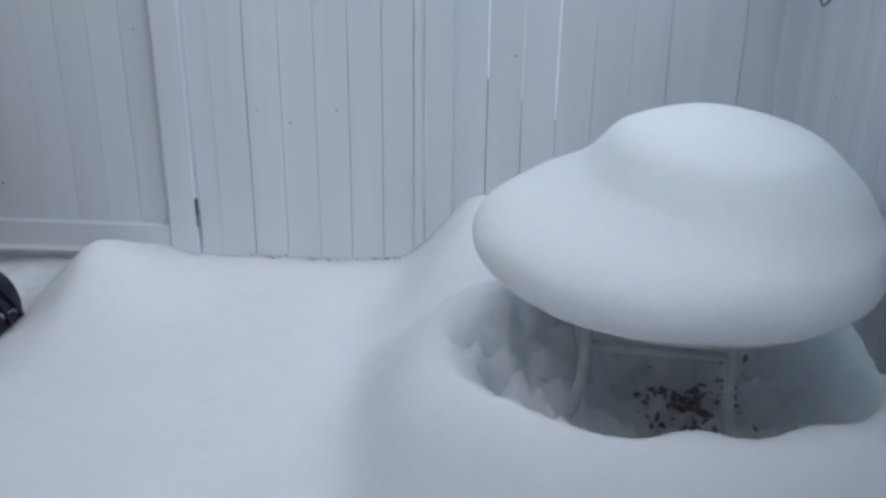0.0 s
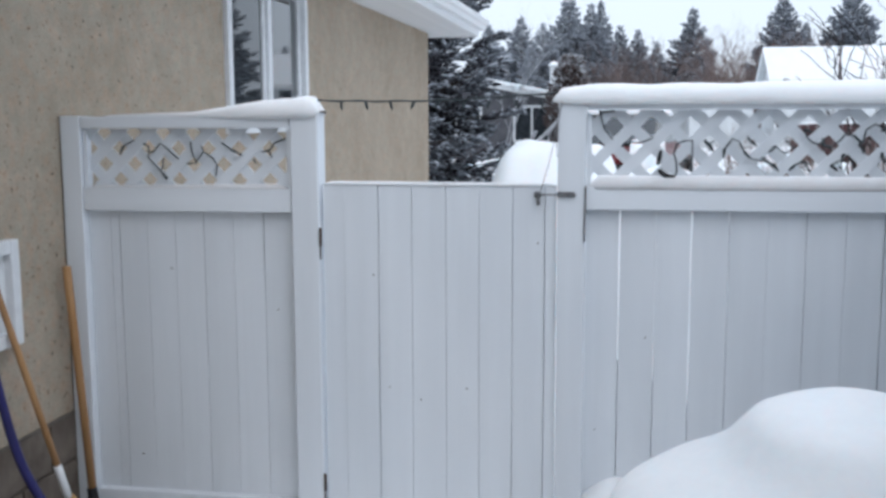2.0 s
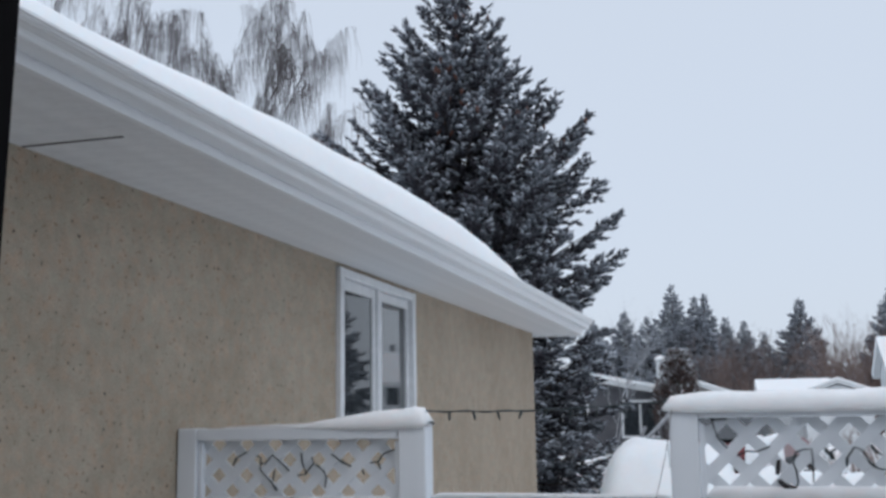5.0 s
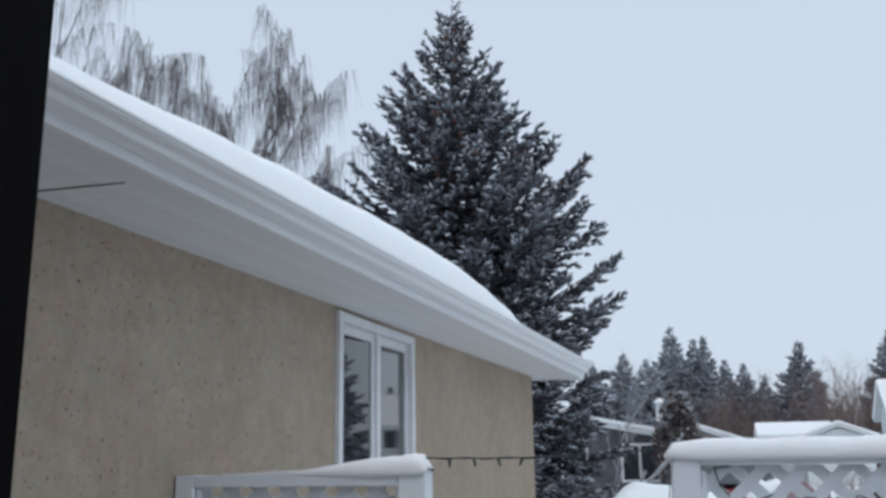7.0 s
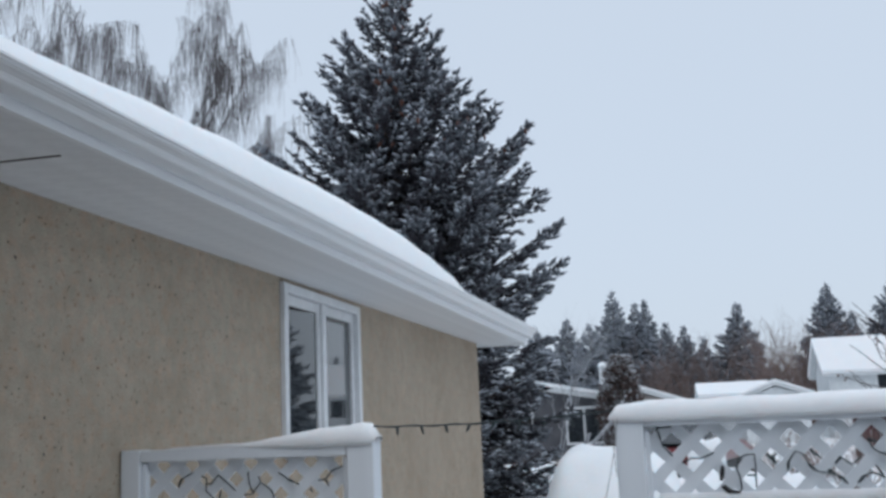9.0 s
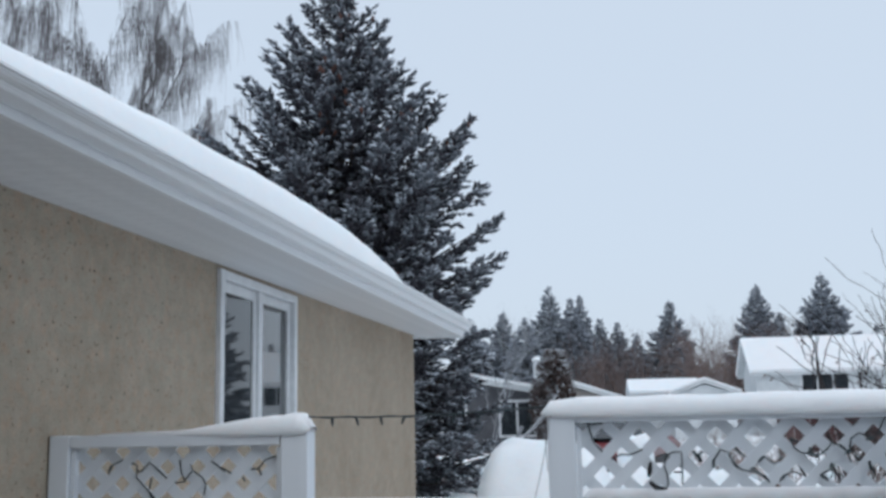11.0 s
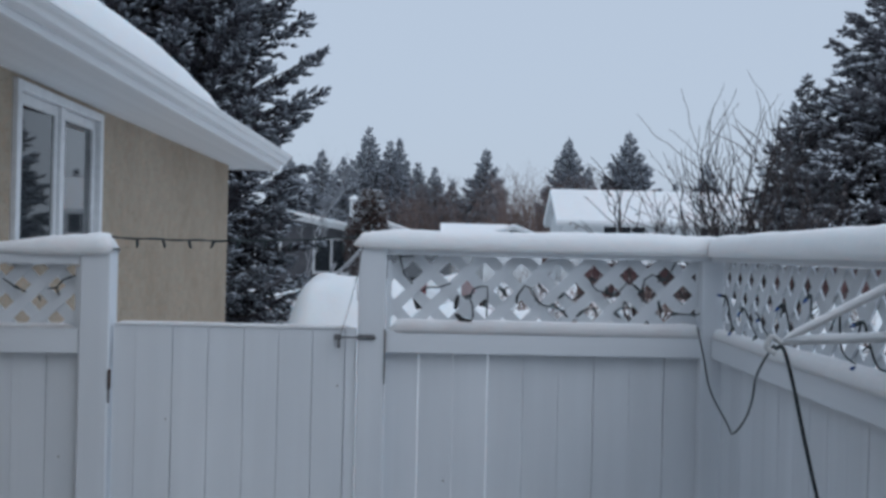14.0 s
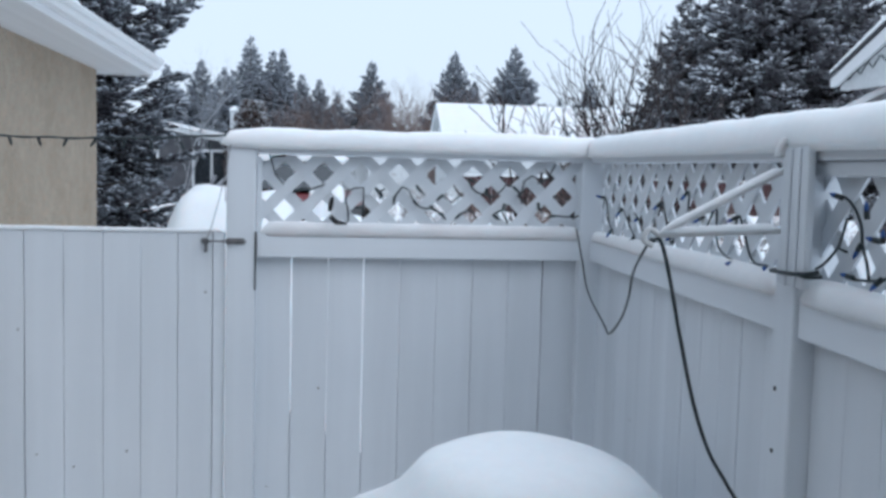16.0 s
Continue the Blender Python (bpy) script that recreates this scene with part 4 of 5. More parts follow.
    line = [at(0.0, 0.20, 0.045), neck, Vector((-2.30, 2.87, 0.46)) - here, Vector((-2.38, 2.86, 0.62)) - here, Vector((-2.42, 2.83, 0.85)) - here, Vector((-2.47, 2.85, 1.05)) - here, Vector((-2.50, 2.87, 1.21)) - here]
    part("shaft", tube(smooth_line(line), 0.0155, 10), PLASTIC_BLUE, s, "bent indigo shaft", True)
    part("neck", tube(smooth_line([at(0, 0.10, 0.058), at(0, 0.20, 0.05), neck]), [0.010] * 6 + [0.016] * 7, 8), PLASTIC, s, "", True)
    grip = line[-1]
    d = smooth_line([grip + Vector((0, 0.0, -0.02)), grip + Vector((0.004, -0.055, 0.045)), grip + Vector((0.0, -0.07, 0.10)), grip + Vector((0, 0, 0.112)), grip + Vector((0, 0.07, 0.10)), grip + Vector((0.004, 0.055, 0.045)), grip + Vector((0, 0, -0.02))])
    part("grip", tube(d, 0.014, 8), PLASTIC_BLUE, s, "indigo D-shaped grip", True)


snow_shovel()


def broom():
    b = thing("broom", "corn broom with wooden handle leaning on the wall", "broom", (-2.385, 3.20, 0.05))
    top, foot = Vector((-0.195, -0.14, 1.15)), Vector((-0.035, 0.0, 0.31))
    part("handle", tube([top, foot], [0.012, 0.0125], 10), WOOD, b, "orange-brown wooden handle", True)
    part("sleeve", tube([foot + (top - foot) * 0.16, foot], 0.0145, 10), SOFFIT, b, "pale worn sleeve", True)
    head = bmesh.new()
    tube([foot + Vector((0, 0, 0.01)), foot + Vector((0.005, 0.010, -0.03)), foot + Vector((0.012, 0.03, -0.10)), foot + Vector((0.02, 0.055, -0.18)), foot + Vector((0.028, 0.08, -0.27))], [0.015, 0.036, 0.047, 0.050, 0.050], 14, head)
    for v in head.verts:
        v.co.y += 0.012 * math.sin(v.co.z * 60)
    part("straw", head, STRAW, b, "bundled yellow straw", True)
    for k, (dz, a) in enumerate(((-0.12, -0.9), (-0.155, -0.4), (-0.19, -0.7), (-0.215, -0.2))):
        v = foot + Vector((0.012 - 0.04 * dz + 0.046 * math.cos(a), 0.03 - 0.25 * (dz + 0.1) + 0.046 * math.sin(a), dz))
        part("snow_patch", tube([v + Vector((-0.012, -0.02, -0.004)), v, v + Vector((0.004, 0.024, 0.008))], [0.003, 0.007, 0.003], 7), SNOW, b, "streak of snow on the straw", True)
    for dz, w in ((-0.05, 0.043), (-0.11, 0.050)):
        part("stitch", tube([foot + Vector((0.01 + w * math.cos(a), 0.01 - dz * 0.22 + w * math.sin(a), dz)) for a in (k * math.pi / 8 for k in range(17))], 0.004, 5), RUST, b)


broom()


def long_handle():
    h = thing("garden_spade", "wooden-handled spade leaning in the fence corner", "spade", (-2.485, 3.49, 0.03))
    part("handle", tube([(-0.075, 0.012, 1.145), (-0.06, 0.010, 0.95), (0.0, 0.0, 0.17)], [0.017, 0.0165, 0.0165], 12), WOOD, h, "varnished wooden handle", True)
    part("socket", tube([(-0.008, 0, 0.26), (0.006, 0, 0.10), (0.012, -0.002, 0.05)], [0.02, 0.022, 0.026], 10), BLACK, h, "black socket")
    part("blade", box(-0.07, 0.09, -0.012, -0.006, 0.0, 0.06, 0.002), BLACK, h)


long_handle()


def dropped_stick():
    s = thing("stick", "dark stick half buried in the snow", "stick", (-2.06, 3.02, 0.085))
    part("wood", tube([(-0.06, 0.0, 0.0), (0.0, 0.012, 0.012), (0.05, 0.03, 0.02)], [0.008, 0.01, 0.007], 6), BARK, s)
    part("snow_patch", tube([(-0.03, 0.004, 0.014), (0.05, 0.03, 0.034)], [0.01, 0.02], 7), SNOW, s, "", True)


dropped_stick()
# snow lump piled beside the shovels against the wall
hv, hf = snow_bolster([(-2.5, 2.3, 0.04), (-2.42, 2.75, 0.04), (-2.45, 3.05, 0.04)], [0.22, 0.3, 0.16], [0.2, 0.2, 0.1], 0, 10, 51)
tagged(raw_mesh("snow_heap", hv, hf, SNOW, smooth=True), "small heap of snow by the house wall", "snow")


# ---------------------------------------------------------------- strings of lights and cords
def light_string(label, runs, bulbs, radius=0.0032, bulb_material=None, group="strings of lights", sag=True):
    s = thing("light_string", label, "light string", group=group)
    for run in runs:
        part("wire", tube(smooth_line(run, 5) if sag else run, radius, 6), WIRE, s, "", True)
    for p, d in bulbs:
        p, d = Vector(p), Vector(d).normalized()
        b = part("socket", tube([p, p + d * 0.016], 0.0055, 7), WIRE, s)
        part("bulb", tube([p + d * 0.016, p + d * 0.022, p + d * 0.032], [0.0045, 0.005, 0.0015], 7), bulb_material or WIRE, b, "", True)
    return s


def on_front(pts, y=FY - 0.004):
    return [(x, y, z) for x, z in pts]


r = random.Random(12)
span = [(-1.56 + 0.92 * k / 12, FY - 0.02, 1.808 - 0.014 * math.sin(math.pi * k / 12) + 0.024 * k / 12) for k in range(13)]
light_string("unlit string of mini lights across the gate opening", [span, [(x, y + 0.004, z + 0.003 * (-1) ** k) for k, (x, y, z) in enumerate(span)]],
             [((-1.56 + 0.092 * k, FY - 0.02, 1.803), (r.uniform(-0.5, 0.5), 0.1, -0.7)) for k in range(1, 10)], 0.0028)

left_runs = [[(-2.363, 1.606), (-2.35, 1.638), (-2.302, 1.661)], [(-2.266, 1.648), (-2.244, 1.637), (-2.247, 1.592), (-2.202, 1.547), (-2.17, 1.515)],
             [(-2.248, 1.617), (-2.226, 1.615), (-2.196, 1.649), (-2.169, 1.628), (-2.124, 1.589)], [(-2.193, 1.547), (-2.185, 1.592)], [(-2.073, 1.657), (-2.068, 1.615), (-2.05, 1.574), (-2.089, 1.572)],
             [(-2.054, 1.576), (-2.02, 1.618), (-2.029, 1.639)], [(-2.016, 1.614), (-1.981, 1.59), (-1.967, 1.565), (-1.974, 1.525)], [(-1.947, 1.651), (-1.908, 1.625), (-1.865, 1.604)],
             [(-1.822, 1.592), (-1.812, 1.574)], [(-1.788, 1.618), (-1.758, 1.621), (-1.733, 1.652), (-1.687, 1.668), (-1.668, 1.696)], [(-1.758, 1.621), (-1.747, 1.595)], [(-1.687, 1.668), (-1.672, 1.638)]]
light_string("unlit light string woven through the lattice", [on_front(run) for run in left_runs], [((-2.350, FY - 0.004, 1.638), (-0.35, -0.2, -1)), ((-2.19, FY - 0.006, 1.535), (0.6, -0.2, -0.8)), ((-1.908, FY - 0.006, 1.625), (0.9, -0.2, -0.4))], 0.0034, sag=False)

right_runs = [[(-0.533, 1.805), (-0.519, 1.748), (-0.505, 1.699), (-0.475, 1.664)], [(-0.519, 1.761), (-0.47, 1.765)], [(-0.444, 1.638), (-0.411, 1.654), (-0.379, 1.652), (-0.334, 1.669)],
              [(-0.316, 1.558), (-0.294, 1.538), (-0.259, 1.53), (-0.25, 1.549), (-0.253, 1.589), (-0.262, 1.612), (-0.252, 1.648), (-0.228, 1.659), (-0.199, 1.66), (-0.198, 1.62), (-0.201, 1.549)], [(-0.228, 1.59), (-0.198, 1.59)],
              [(-0.157, 1.66), (-0.142, 1.65), (-0.122, 1.659)], [(-0.14, 1.65), (-0.141, 1.623)], [(-0.089, 1.63), (-0.063, 1.666), (-0.04, 1.657), (-0.023, 1.621), (0.006, 1.595), (0.044, 1.589), (0.078, 1.577)]]
far_runs = [[(-0.012, 1.672), (0.02, 1.638)], [(0.048, 1.599), (0.077, 1.569)], [(0.082, 1.641), (0.115, 1.615), (0.147, 1.64)],
            [(0.174, 1.70), (0.187, 1.669), (0.205, 1.653), (0.265, 1.638), (0.297, 1.663), (0.313, 1.684), (0.339, 1.676), (0.363, 1.651), (0.372, 1.616)], [(0.24, 1.668), (0.246, 1.637)],
            [(0.371, 1.658), (0.378, 1.697), (0.406, 1.716), (0.45, 1.699), (0.47, 1.718), (0.493, 1.764)], [(0.15, 1.576), (0.177, 1.588), (0.203, 1.576)], [(0.267, 1.575), (0.295, 1.59), (0.332, 1.593), (0.308, 1.613)],
            [(0.432, 1.619), (0.447, 1.577)], [(0.50, 1.575), (0.53, 1.572), (0.575, 1.572), (0.61, 1.592), (0.64, 1.583)]]
tangle = light_string("unlit light string tangled in the lattice", [on_front(run) for run in right_runs + far_runs],
                      [((x, FY - 0.006, z), (r.uniform(-1, 1), -0.3, r.uniform(-1, 0.2))) for run in right_runs[5:] + far_runs for x, z in run[::3]], 0.0031, sag=False)
part("plug", tube([(-0.307, FY - 0.008, 1.625), (-0.312, FY - 0.010, 1.60), (-0.316, FY - 0.008, 1.575)], [0.006, 0.009, 0.006], 8), BLACK, tangle, "black plug")
part("plug", tube([(-0.312, FY - 0.010, 1.556), (-0.292, FY - 0.014, 1.537), (-0.256, FY - 0.012, 1.529)], [0.008, 0.0105, 0.008], 8), BLACK, tangle, "black plug")

side_runs, side_bulbs = [], []
for k in range(7):
    x = 0.10 + 0.20 * k + r.uniform(-0.03, 0.03)
    z = r.uniform(1.58, 1.67)
    run = [(x, z), (x + r.uniform(0.02, 0.06), z + r.uniform(-0.02, 0.06)), (x + r.uniform(0.07, 0.12), z + r.uniform(-0.07, 0.03)), (min(x + r.uniform(0.12, 0.2), 1.5), z + r.uniform(-0.09, -0.03))]
    side_runs.append([on_side(u, -0.008, w) for u, w in run])
    side_bulbs += [(on_side(u, -0.012, w), Vector(on_side(r.uniform(-1, 1), -0.6, r.uniform(-1, 0.4))) - Vector(SIDE_AT)) for u, w in run[1::2]]
for run in ([(1.70, 1.70), (1.745, 1.70), (1.785, 1.68), (1.81, 1.65), (1.818, 1.618), (1.835, 1.587), (1.845, 1.558)], [(1.76, 1.66), (1.742, 1.623), (1.731, 1.605), (1.687, 1.573), (1.65, 1.557)],
            [(1.731, 1.605), (1.765, 1.60)], [(1.75, 1.556), (1.803, 1.553), (1.885, 1.561), (1.93, 1.576), (1.975, 1.572)], [(1.99, 1.63), (2.0, 1.60), (2.011, 1.58), (2.03, 1.562), (2.06, 1.566), (2.055, 1.60), (2.025, 1.60)],
            [(2.10, 1.69), (2.15, 1.66), (2.19, 1.60), (2.26, 1.57)], [(2.40, 1.68), (2.46, 1.63), (2.52, 1.60), (2.62, 1.62)]):
    side_runs.append([on_side(u + 0.045, -0.010, w) for u, w in run])
for u, w, du, dw in ((1.745, 1.698, -1, 0.25), (1.835, 1.665, 0.3, 1), (1.885, 1.628, -0.7, 0.1), (1.89, 1.628, 0.5, 0.5), (2.0, 1.615, -0.5, 0.7), (1.80, 1.556, -1, 0.15), (1.895, 1.565, -0.6, -0.7), (1.822, 1.62, -0.3, -0.9), (2.15, 1.66, 0.6, 0.5), (2.46, 1.63, -0.6, -0.6)):
    side_bulbs.append((on_side(u + 0.045, -0.014, w), Vector(on_side(du, -0.3, dw)) - Vector(SIDE_AT)))
light_string("unlit blue light string along the side lattice", side_runs, side_bulbs, 0.0030, BULB_BLUE)
tie = thing("cord_tie", "dark cord tied round the fence post", "cord")
part("loop", tube(smooth_line([on_side(1.565, -0.03, 1.543), on_side(1.585, -0.050, 1.543), on_side(1.62, -0.061, 1.545), on_side(1.725, -0.061, 1.549), on_side(1.75, -0.03, 1.556)]), 0.0042, 6), WIRE, tie, "", True)
part("tail", tube(smooth_line([on_side(1.72, -0.060, 1.551), on_side(1.735, -0.05, 1.545), on_side(1.76, -0.03, 1.548)]), 0.0042, 6), WIRE, tie, "", True)


def bracket():
    """Hanging bracket on the side post, reaching into the yard, with snow on its arms."""
    b = thing("plant_bracket", "snow-covered hanging bracket on the fence post", "bracket")
    foot, hi, end = Vector(on_side(1.612, -0.042, 1.625)), Vector(on_side(1.612, -0.042, 1.748)), Vector((0.285, 1.99, 1.612))
    part("arm", tube([foot, end], 0.006, 8), TABLE_METAL, b)
    part("brace", tube([hi, end], 0.006, 8), TABLE_METAL, b)
    part("hook", tube(smooth_line([end, end + Vector((-0.02, 0, 0.012)), end + Vector((-0.03, 0, -0.01)), end + Vector((-0.012, 0, -0.022))]), 0.006, 8), TABLE_METAL, b)
    for a, c, s, w in ((foot, end, 61, 0.016), (hi, end, 62, 0.018)):
        v, f = snow_bolster([a + Vector((0, 0, 0.004)), c + Vector((0, 0, 0.004))], [w, w], [0.014, 0.011], 0, 8, s)
        tagged(raw_mesh("snow_ridge", v, f, SNOW, smooth=True), "snow lying on the hanging bracket", "snow", "snow on the fence")
    return end


hook = bracket()
knob, kf = snow_bolster([on_side(1.60, -0.05, 1.775), on_side(1.64, -0.05, 1.80)], [0.035, 0.03], [0.03, 0.03], 0, 8, 63)
tagged(raw_mesh("snow_lump", knob, kf, SNOW, smooth=True), "small lump of snow on the bracket top", "snow")
cord = thing("extension_cord", "dark green extension cord hanging from the bracket", "cord")
part("cable", tube(smooth_line([hook + Vector(p) for p in ((-0.012, 0, -0.012), (0.006, 0, -0.014), (0.028, 0, -0.09), (0.053, 0, -0.20), (0.090, 0.0, -0.345), (0.128, 0, -0.445), (0.168, 0, -0.51), (0.22, 0.0, -0.60), (0.26, -0.02, -0.75))]), 0.0042, 8), WIRE, cord, "", True)
cord2 = thing("extension_cord", "thin dark cord looped from the lattice to the bracket", "cord")
part("cable", tube(smooth_line([(0.562, 3.54, 1.53), (0.552, 3.42, 1.43), (0.540, 3.3, 1.335), (0.535, 3.1, 1.258), (0.505, 2.95, 1.252), (0.455, 2.7, 1.335), (0.405, 2.5, 1.42), (0.37, 2.37, 1.50), (0.307, 2.1, 1.592), tuple(hook - Vector((0.012, 0, 0.012)))]), 0.0030, 8), WIRE, cord2, "", True)
guy = thing("rope", "thin pale cord from the post top to the latch", "cord")
part("cord", tube(smooth_line([(-0.655, FY - 0.045, 1.80), (-0.68, FY - 0.05, 1.66), (-0.722, FY - 0.045, 1.50), (-0.735, FY - 0.05, 1.475)]), 0.0013, 5), BIRCH_TWIG, guy)
part("cord", tube(smooth_line([(-0.66, FY - 0.03, 1.795), (-0.675, FY - 0.04, 1.72), (-0.67, FY - 0.04, 1.60)]), 0.0013, 5), BIRCH_TWIG, guy)

# ---------------------------------------------------------------- trees
def spruce(at, height, outline, seed, sprig=0.2, label="", needles=None, tips=None, rows=0.3, per_row=7, bottom=0.03, cones=False, stout=0.24, slope=((0, 1.2), (0.12, 0.9), (0.3, 0.5), (0.55, 0.32), (0.8, 0.1), (1, -0.05))):
    """Boughs that rise from the trunk and end in feathered plumes of finger-like shoots.
    outline: (share of the height below the tip, reach in metres); slope: the boughs' rise by the same share."""
    r = np.random.RandomState(seed)
    tree = thing("spruce_tree", label, "tree", at, 0, "spruce trees")
    part("trunk", tube([(0, 0, -0.3), (0.02 * height / 10, 0, height * 0.4), (0, 0, height * 0.97)], [height * 0.018, height * 0.012, height * 0.002], 8), BARK, tree)
    up = np.array([0, 0, 1.0])
    limbs = bmesh.new()
    inner, outer = ([], [], []), ([], [], [])
    ox, oy = zip(*outline)
    sx, sy = zip(*slope)

    def shoots(p, d, length, tip, size):
        """Fingers along a branchlet from p towards d; the last ones carry the frost."""
        n = max(3, int(length / (size * 0.27)))
        s = (np.arange(n) + r.uniform(0.1, 0.9, n)) / n
        c = p[None] + d[None] * (s * length)[:, None] - up[None] * (0.16 * s * s * length)[:, None]
        side = np.cross(d, up)
        side /= np.linalg.norm(side) + 1e-9
        swing = np.where(np.arange(n) % 2 == 0, 1.0, -1.0) * r.uniform(0.25, 0.8, n)
        w = d[None] * 0.8 + side[None] * swing[:, None] + up[None] * r.uniform(-0.45, 0.6, n)[:, None]
        ln = size * r.uniform(0.7, 1.25, n)
        out = (s > 0.45) & (r.rand(n) < tip)
        for keep, some in ((~out, inner), (out, outer)):
            some[0].append(c[keep])
            some[1].append(w[keep])
            some[2].append(ln[keep])

    tip_z = height * (1 - bottom)
    below = 0.02
    while below < 1 - bottom:
        reach = float(np.interp(below, ox, oy))
        n = max(4, int(per_row * min(1.0, 0.55 + 0.45 * reach / max(oy))))
        a0 = r.uniform(0, 6.28)
        rise = float(np.interp(below, sx, sy))
        size = sprig * min(1.0, 0.45 + 1.1 * reach / max(oy))
        for k in range(n):
            a = a0 + 6.283 * (k + r.uniform(-0.28, 0.28)) / n
            ln = float(max(reach * r.choice([0.72, 0.86, 0.95, 1.0, 1.06]) * r.uniform(0.94, 1.04), size * 0.6))
            lift = rise + r.uniform(-0.10, 0.10)
            base = height * (1 - below) + r.uniform(-0.4, 0.4) * rows - ln * lift
            if base < height * 0.02:
                base = height * 0.02 + 0.1 * r.rand()
            out, side = np.array([math.cos(a), math.sin(a), 0]), np.array([-math.sin(a), math.cos(a), 0])

            def spine(t):
                return out * (t * ln) + up * (base + ln * (lift * (0.55 * t + 0.45 * t * t) - 0.12 * math.sin(math.pi * t)))
            if ln > 0.5:
                tube([tuple(spine(0.0)), tuple(spine(0.5)), tuple(spine(0.95))], [0.010 * ln + 0.01, 0.007 * ln + 0.006, 0.005], 4, limbs)
            t, sg = 0.10, 1
            while t < 0.97:
                fl = (0.34 * ln * (1 - t) ** 0.75 * min(1.0, 0.35 + 1.6 * t) + size * 0.9) * r.uniform(0.75, 1.15)
                ahead = (spine(min(t + 0.05, 1.0)) - spine(t)) / (0.05 * ln)
                d = ahead * 0.85 + side * sg * r.uniform(0.35, 0.95) + up * r.uniform(-0.42, 0.12)
                shoots(spine(t), d / np.linalg.norm(d), min(fl, 1.0), 0.25 + 0.75 * t, size)
                t += size * 0.5 / ln * r.uniform(0.75, 1.25)
                sg = -sg
            ahead = spine(1.0) - spine(0.78)
            shoots(spine(0.78), ahead / (np.linalg.norm(ahead) + 1e-6), 0.24 * ln + size * 0.4, 1.0, size)
        below += rows / height * r.uniform(0.8, 1.2) * (0.55 + 0.45 * min(1.0, reach / max(oy)))
    lead = np.linspace(0.95, 1.0, 10) * height
    outer[0].append(np.stack([0 * lead, 0 * lead, lead], 1))
    outer[1].append(r.normal(0, 0.3, (10, 3)) + up)
    outer[2].append(np.full(10, sprig * 0.5))
    tagged(part("branchwork", limbs, BARK, tree), kind="stuff")
    for name, some, mat, text in (("crown", inner, needles or SPRUCE, "dark blue-green needles"), ("frosted_foliage", outer, tips or SPRUCE_TIPS, "grey-green shoot tips with frost")):
        P, D, L = (np.concatenate(q) for q in some)
        v, f = spindles(P, D, L, L * stout)
        tagged(raw_mesh(name, v, f, mat, tree, text), kind="stuff")
    if cones:
        P = np.concatenate(outer[0])
        i = r.choice(len(P), 2600)
        patch = np.sin(P[i][:, 0] * 3.1 + 1.0) + np.sin(P[i][:, 1] * 2.7) + np.sin(P[i][:, 2] * 2.3)
        i = i[(P[i][:, 2] > height * 0.62) & (patch > 0.25)]
        cv, cf = spindles(P[i], np.tile([0, 0, -1.0], (len(i), 1)) + r.normal(0, 0.25, (len(i), 3)), 0.16, 0.036)
        tagged(raw_mesh("cone_cluster", cv, cf, CONES, tree, "clusters of red-brown cones"), kind="stuff")
    return tree


def bars(segments):
    """Tapered three-sided bars: arrays of start, end, r0, r1."""
    p, q, r0, r1 = (np.array([s[i] for s in segments], float) for i in range(4))
    d = q - p
    d /= np.linalg.norm(d, axis=1, keepdims=True) + 1e-9
    ref = np.where(np.abs(d[:, 2:3]) < 0.9, [[0, 0, 1.0]], [[1.0, 0, 0]])
    a = np.cross(d, ref)
    a /= np.linalg.norm(a, axis=1, keepdims=True)
    b = np.cross(a, d)
    ring = (a, b * 0.87 - a * 0.5, -b * 0.87 - a * 0.5)
    v = np.stack([p + c * r0[:, None] for c in ring] + [q + c * r1[:, None] for c in ring], 1)
    base = (np.arange(len(p)) * 6)[:, None, None]
    f = np.array([(0, 1, 4, 3), (1, 2, 5, 4), (2, 0, 3, 5)])[None] + base
    return v.reshape(-1, 3), f.reshape(-1, 4)


def grow(r, out, p, d, length, radius, depth, spread, up, bends=3, kids=(2, 4)):
    for k in range(bends):
        d = d + Vector((r.gauss(0, 0.22), r.gauss(0, 0.22), r.gauss(0, 0.12) + up))
        d.normalize()
        q = p + d * (length / bends)
        r1 = radius * (1 - 0.45 / bends)
        out.append((tuple(p), tuple(q), radius, r1))
        if depth > 0 and k > 0 or depth > 1:
            for _ in range(r.randint(*kids) if k == bends - 1 else r.randint(0, 2)):
                side = Vector((r.gauss(0, 1), r.gauss(0, 1), r.gauss(0, 0.4))).normalized()
                grow(r, out, q.copy(), (d + side * spread).normalized(), length * r.uniform(0.5, 0.75), r1 * 0.66, depth - 1, spread, up, bends, kids)
        p, radius = q, r1


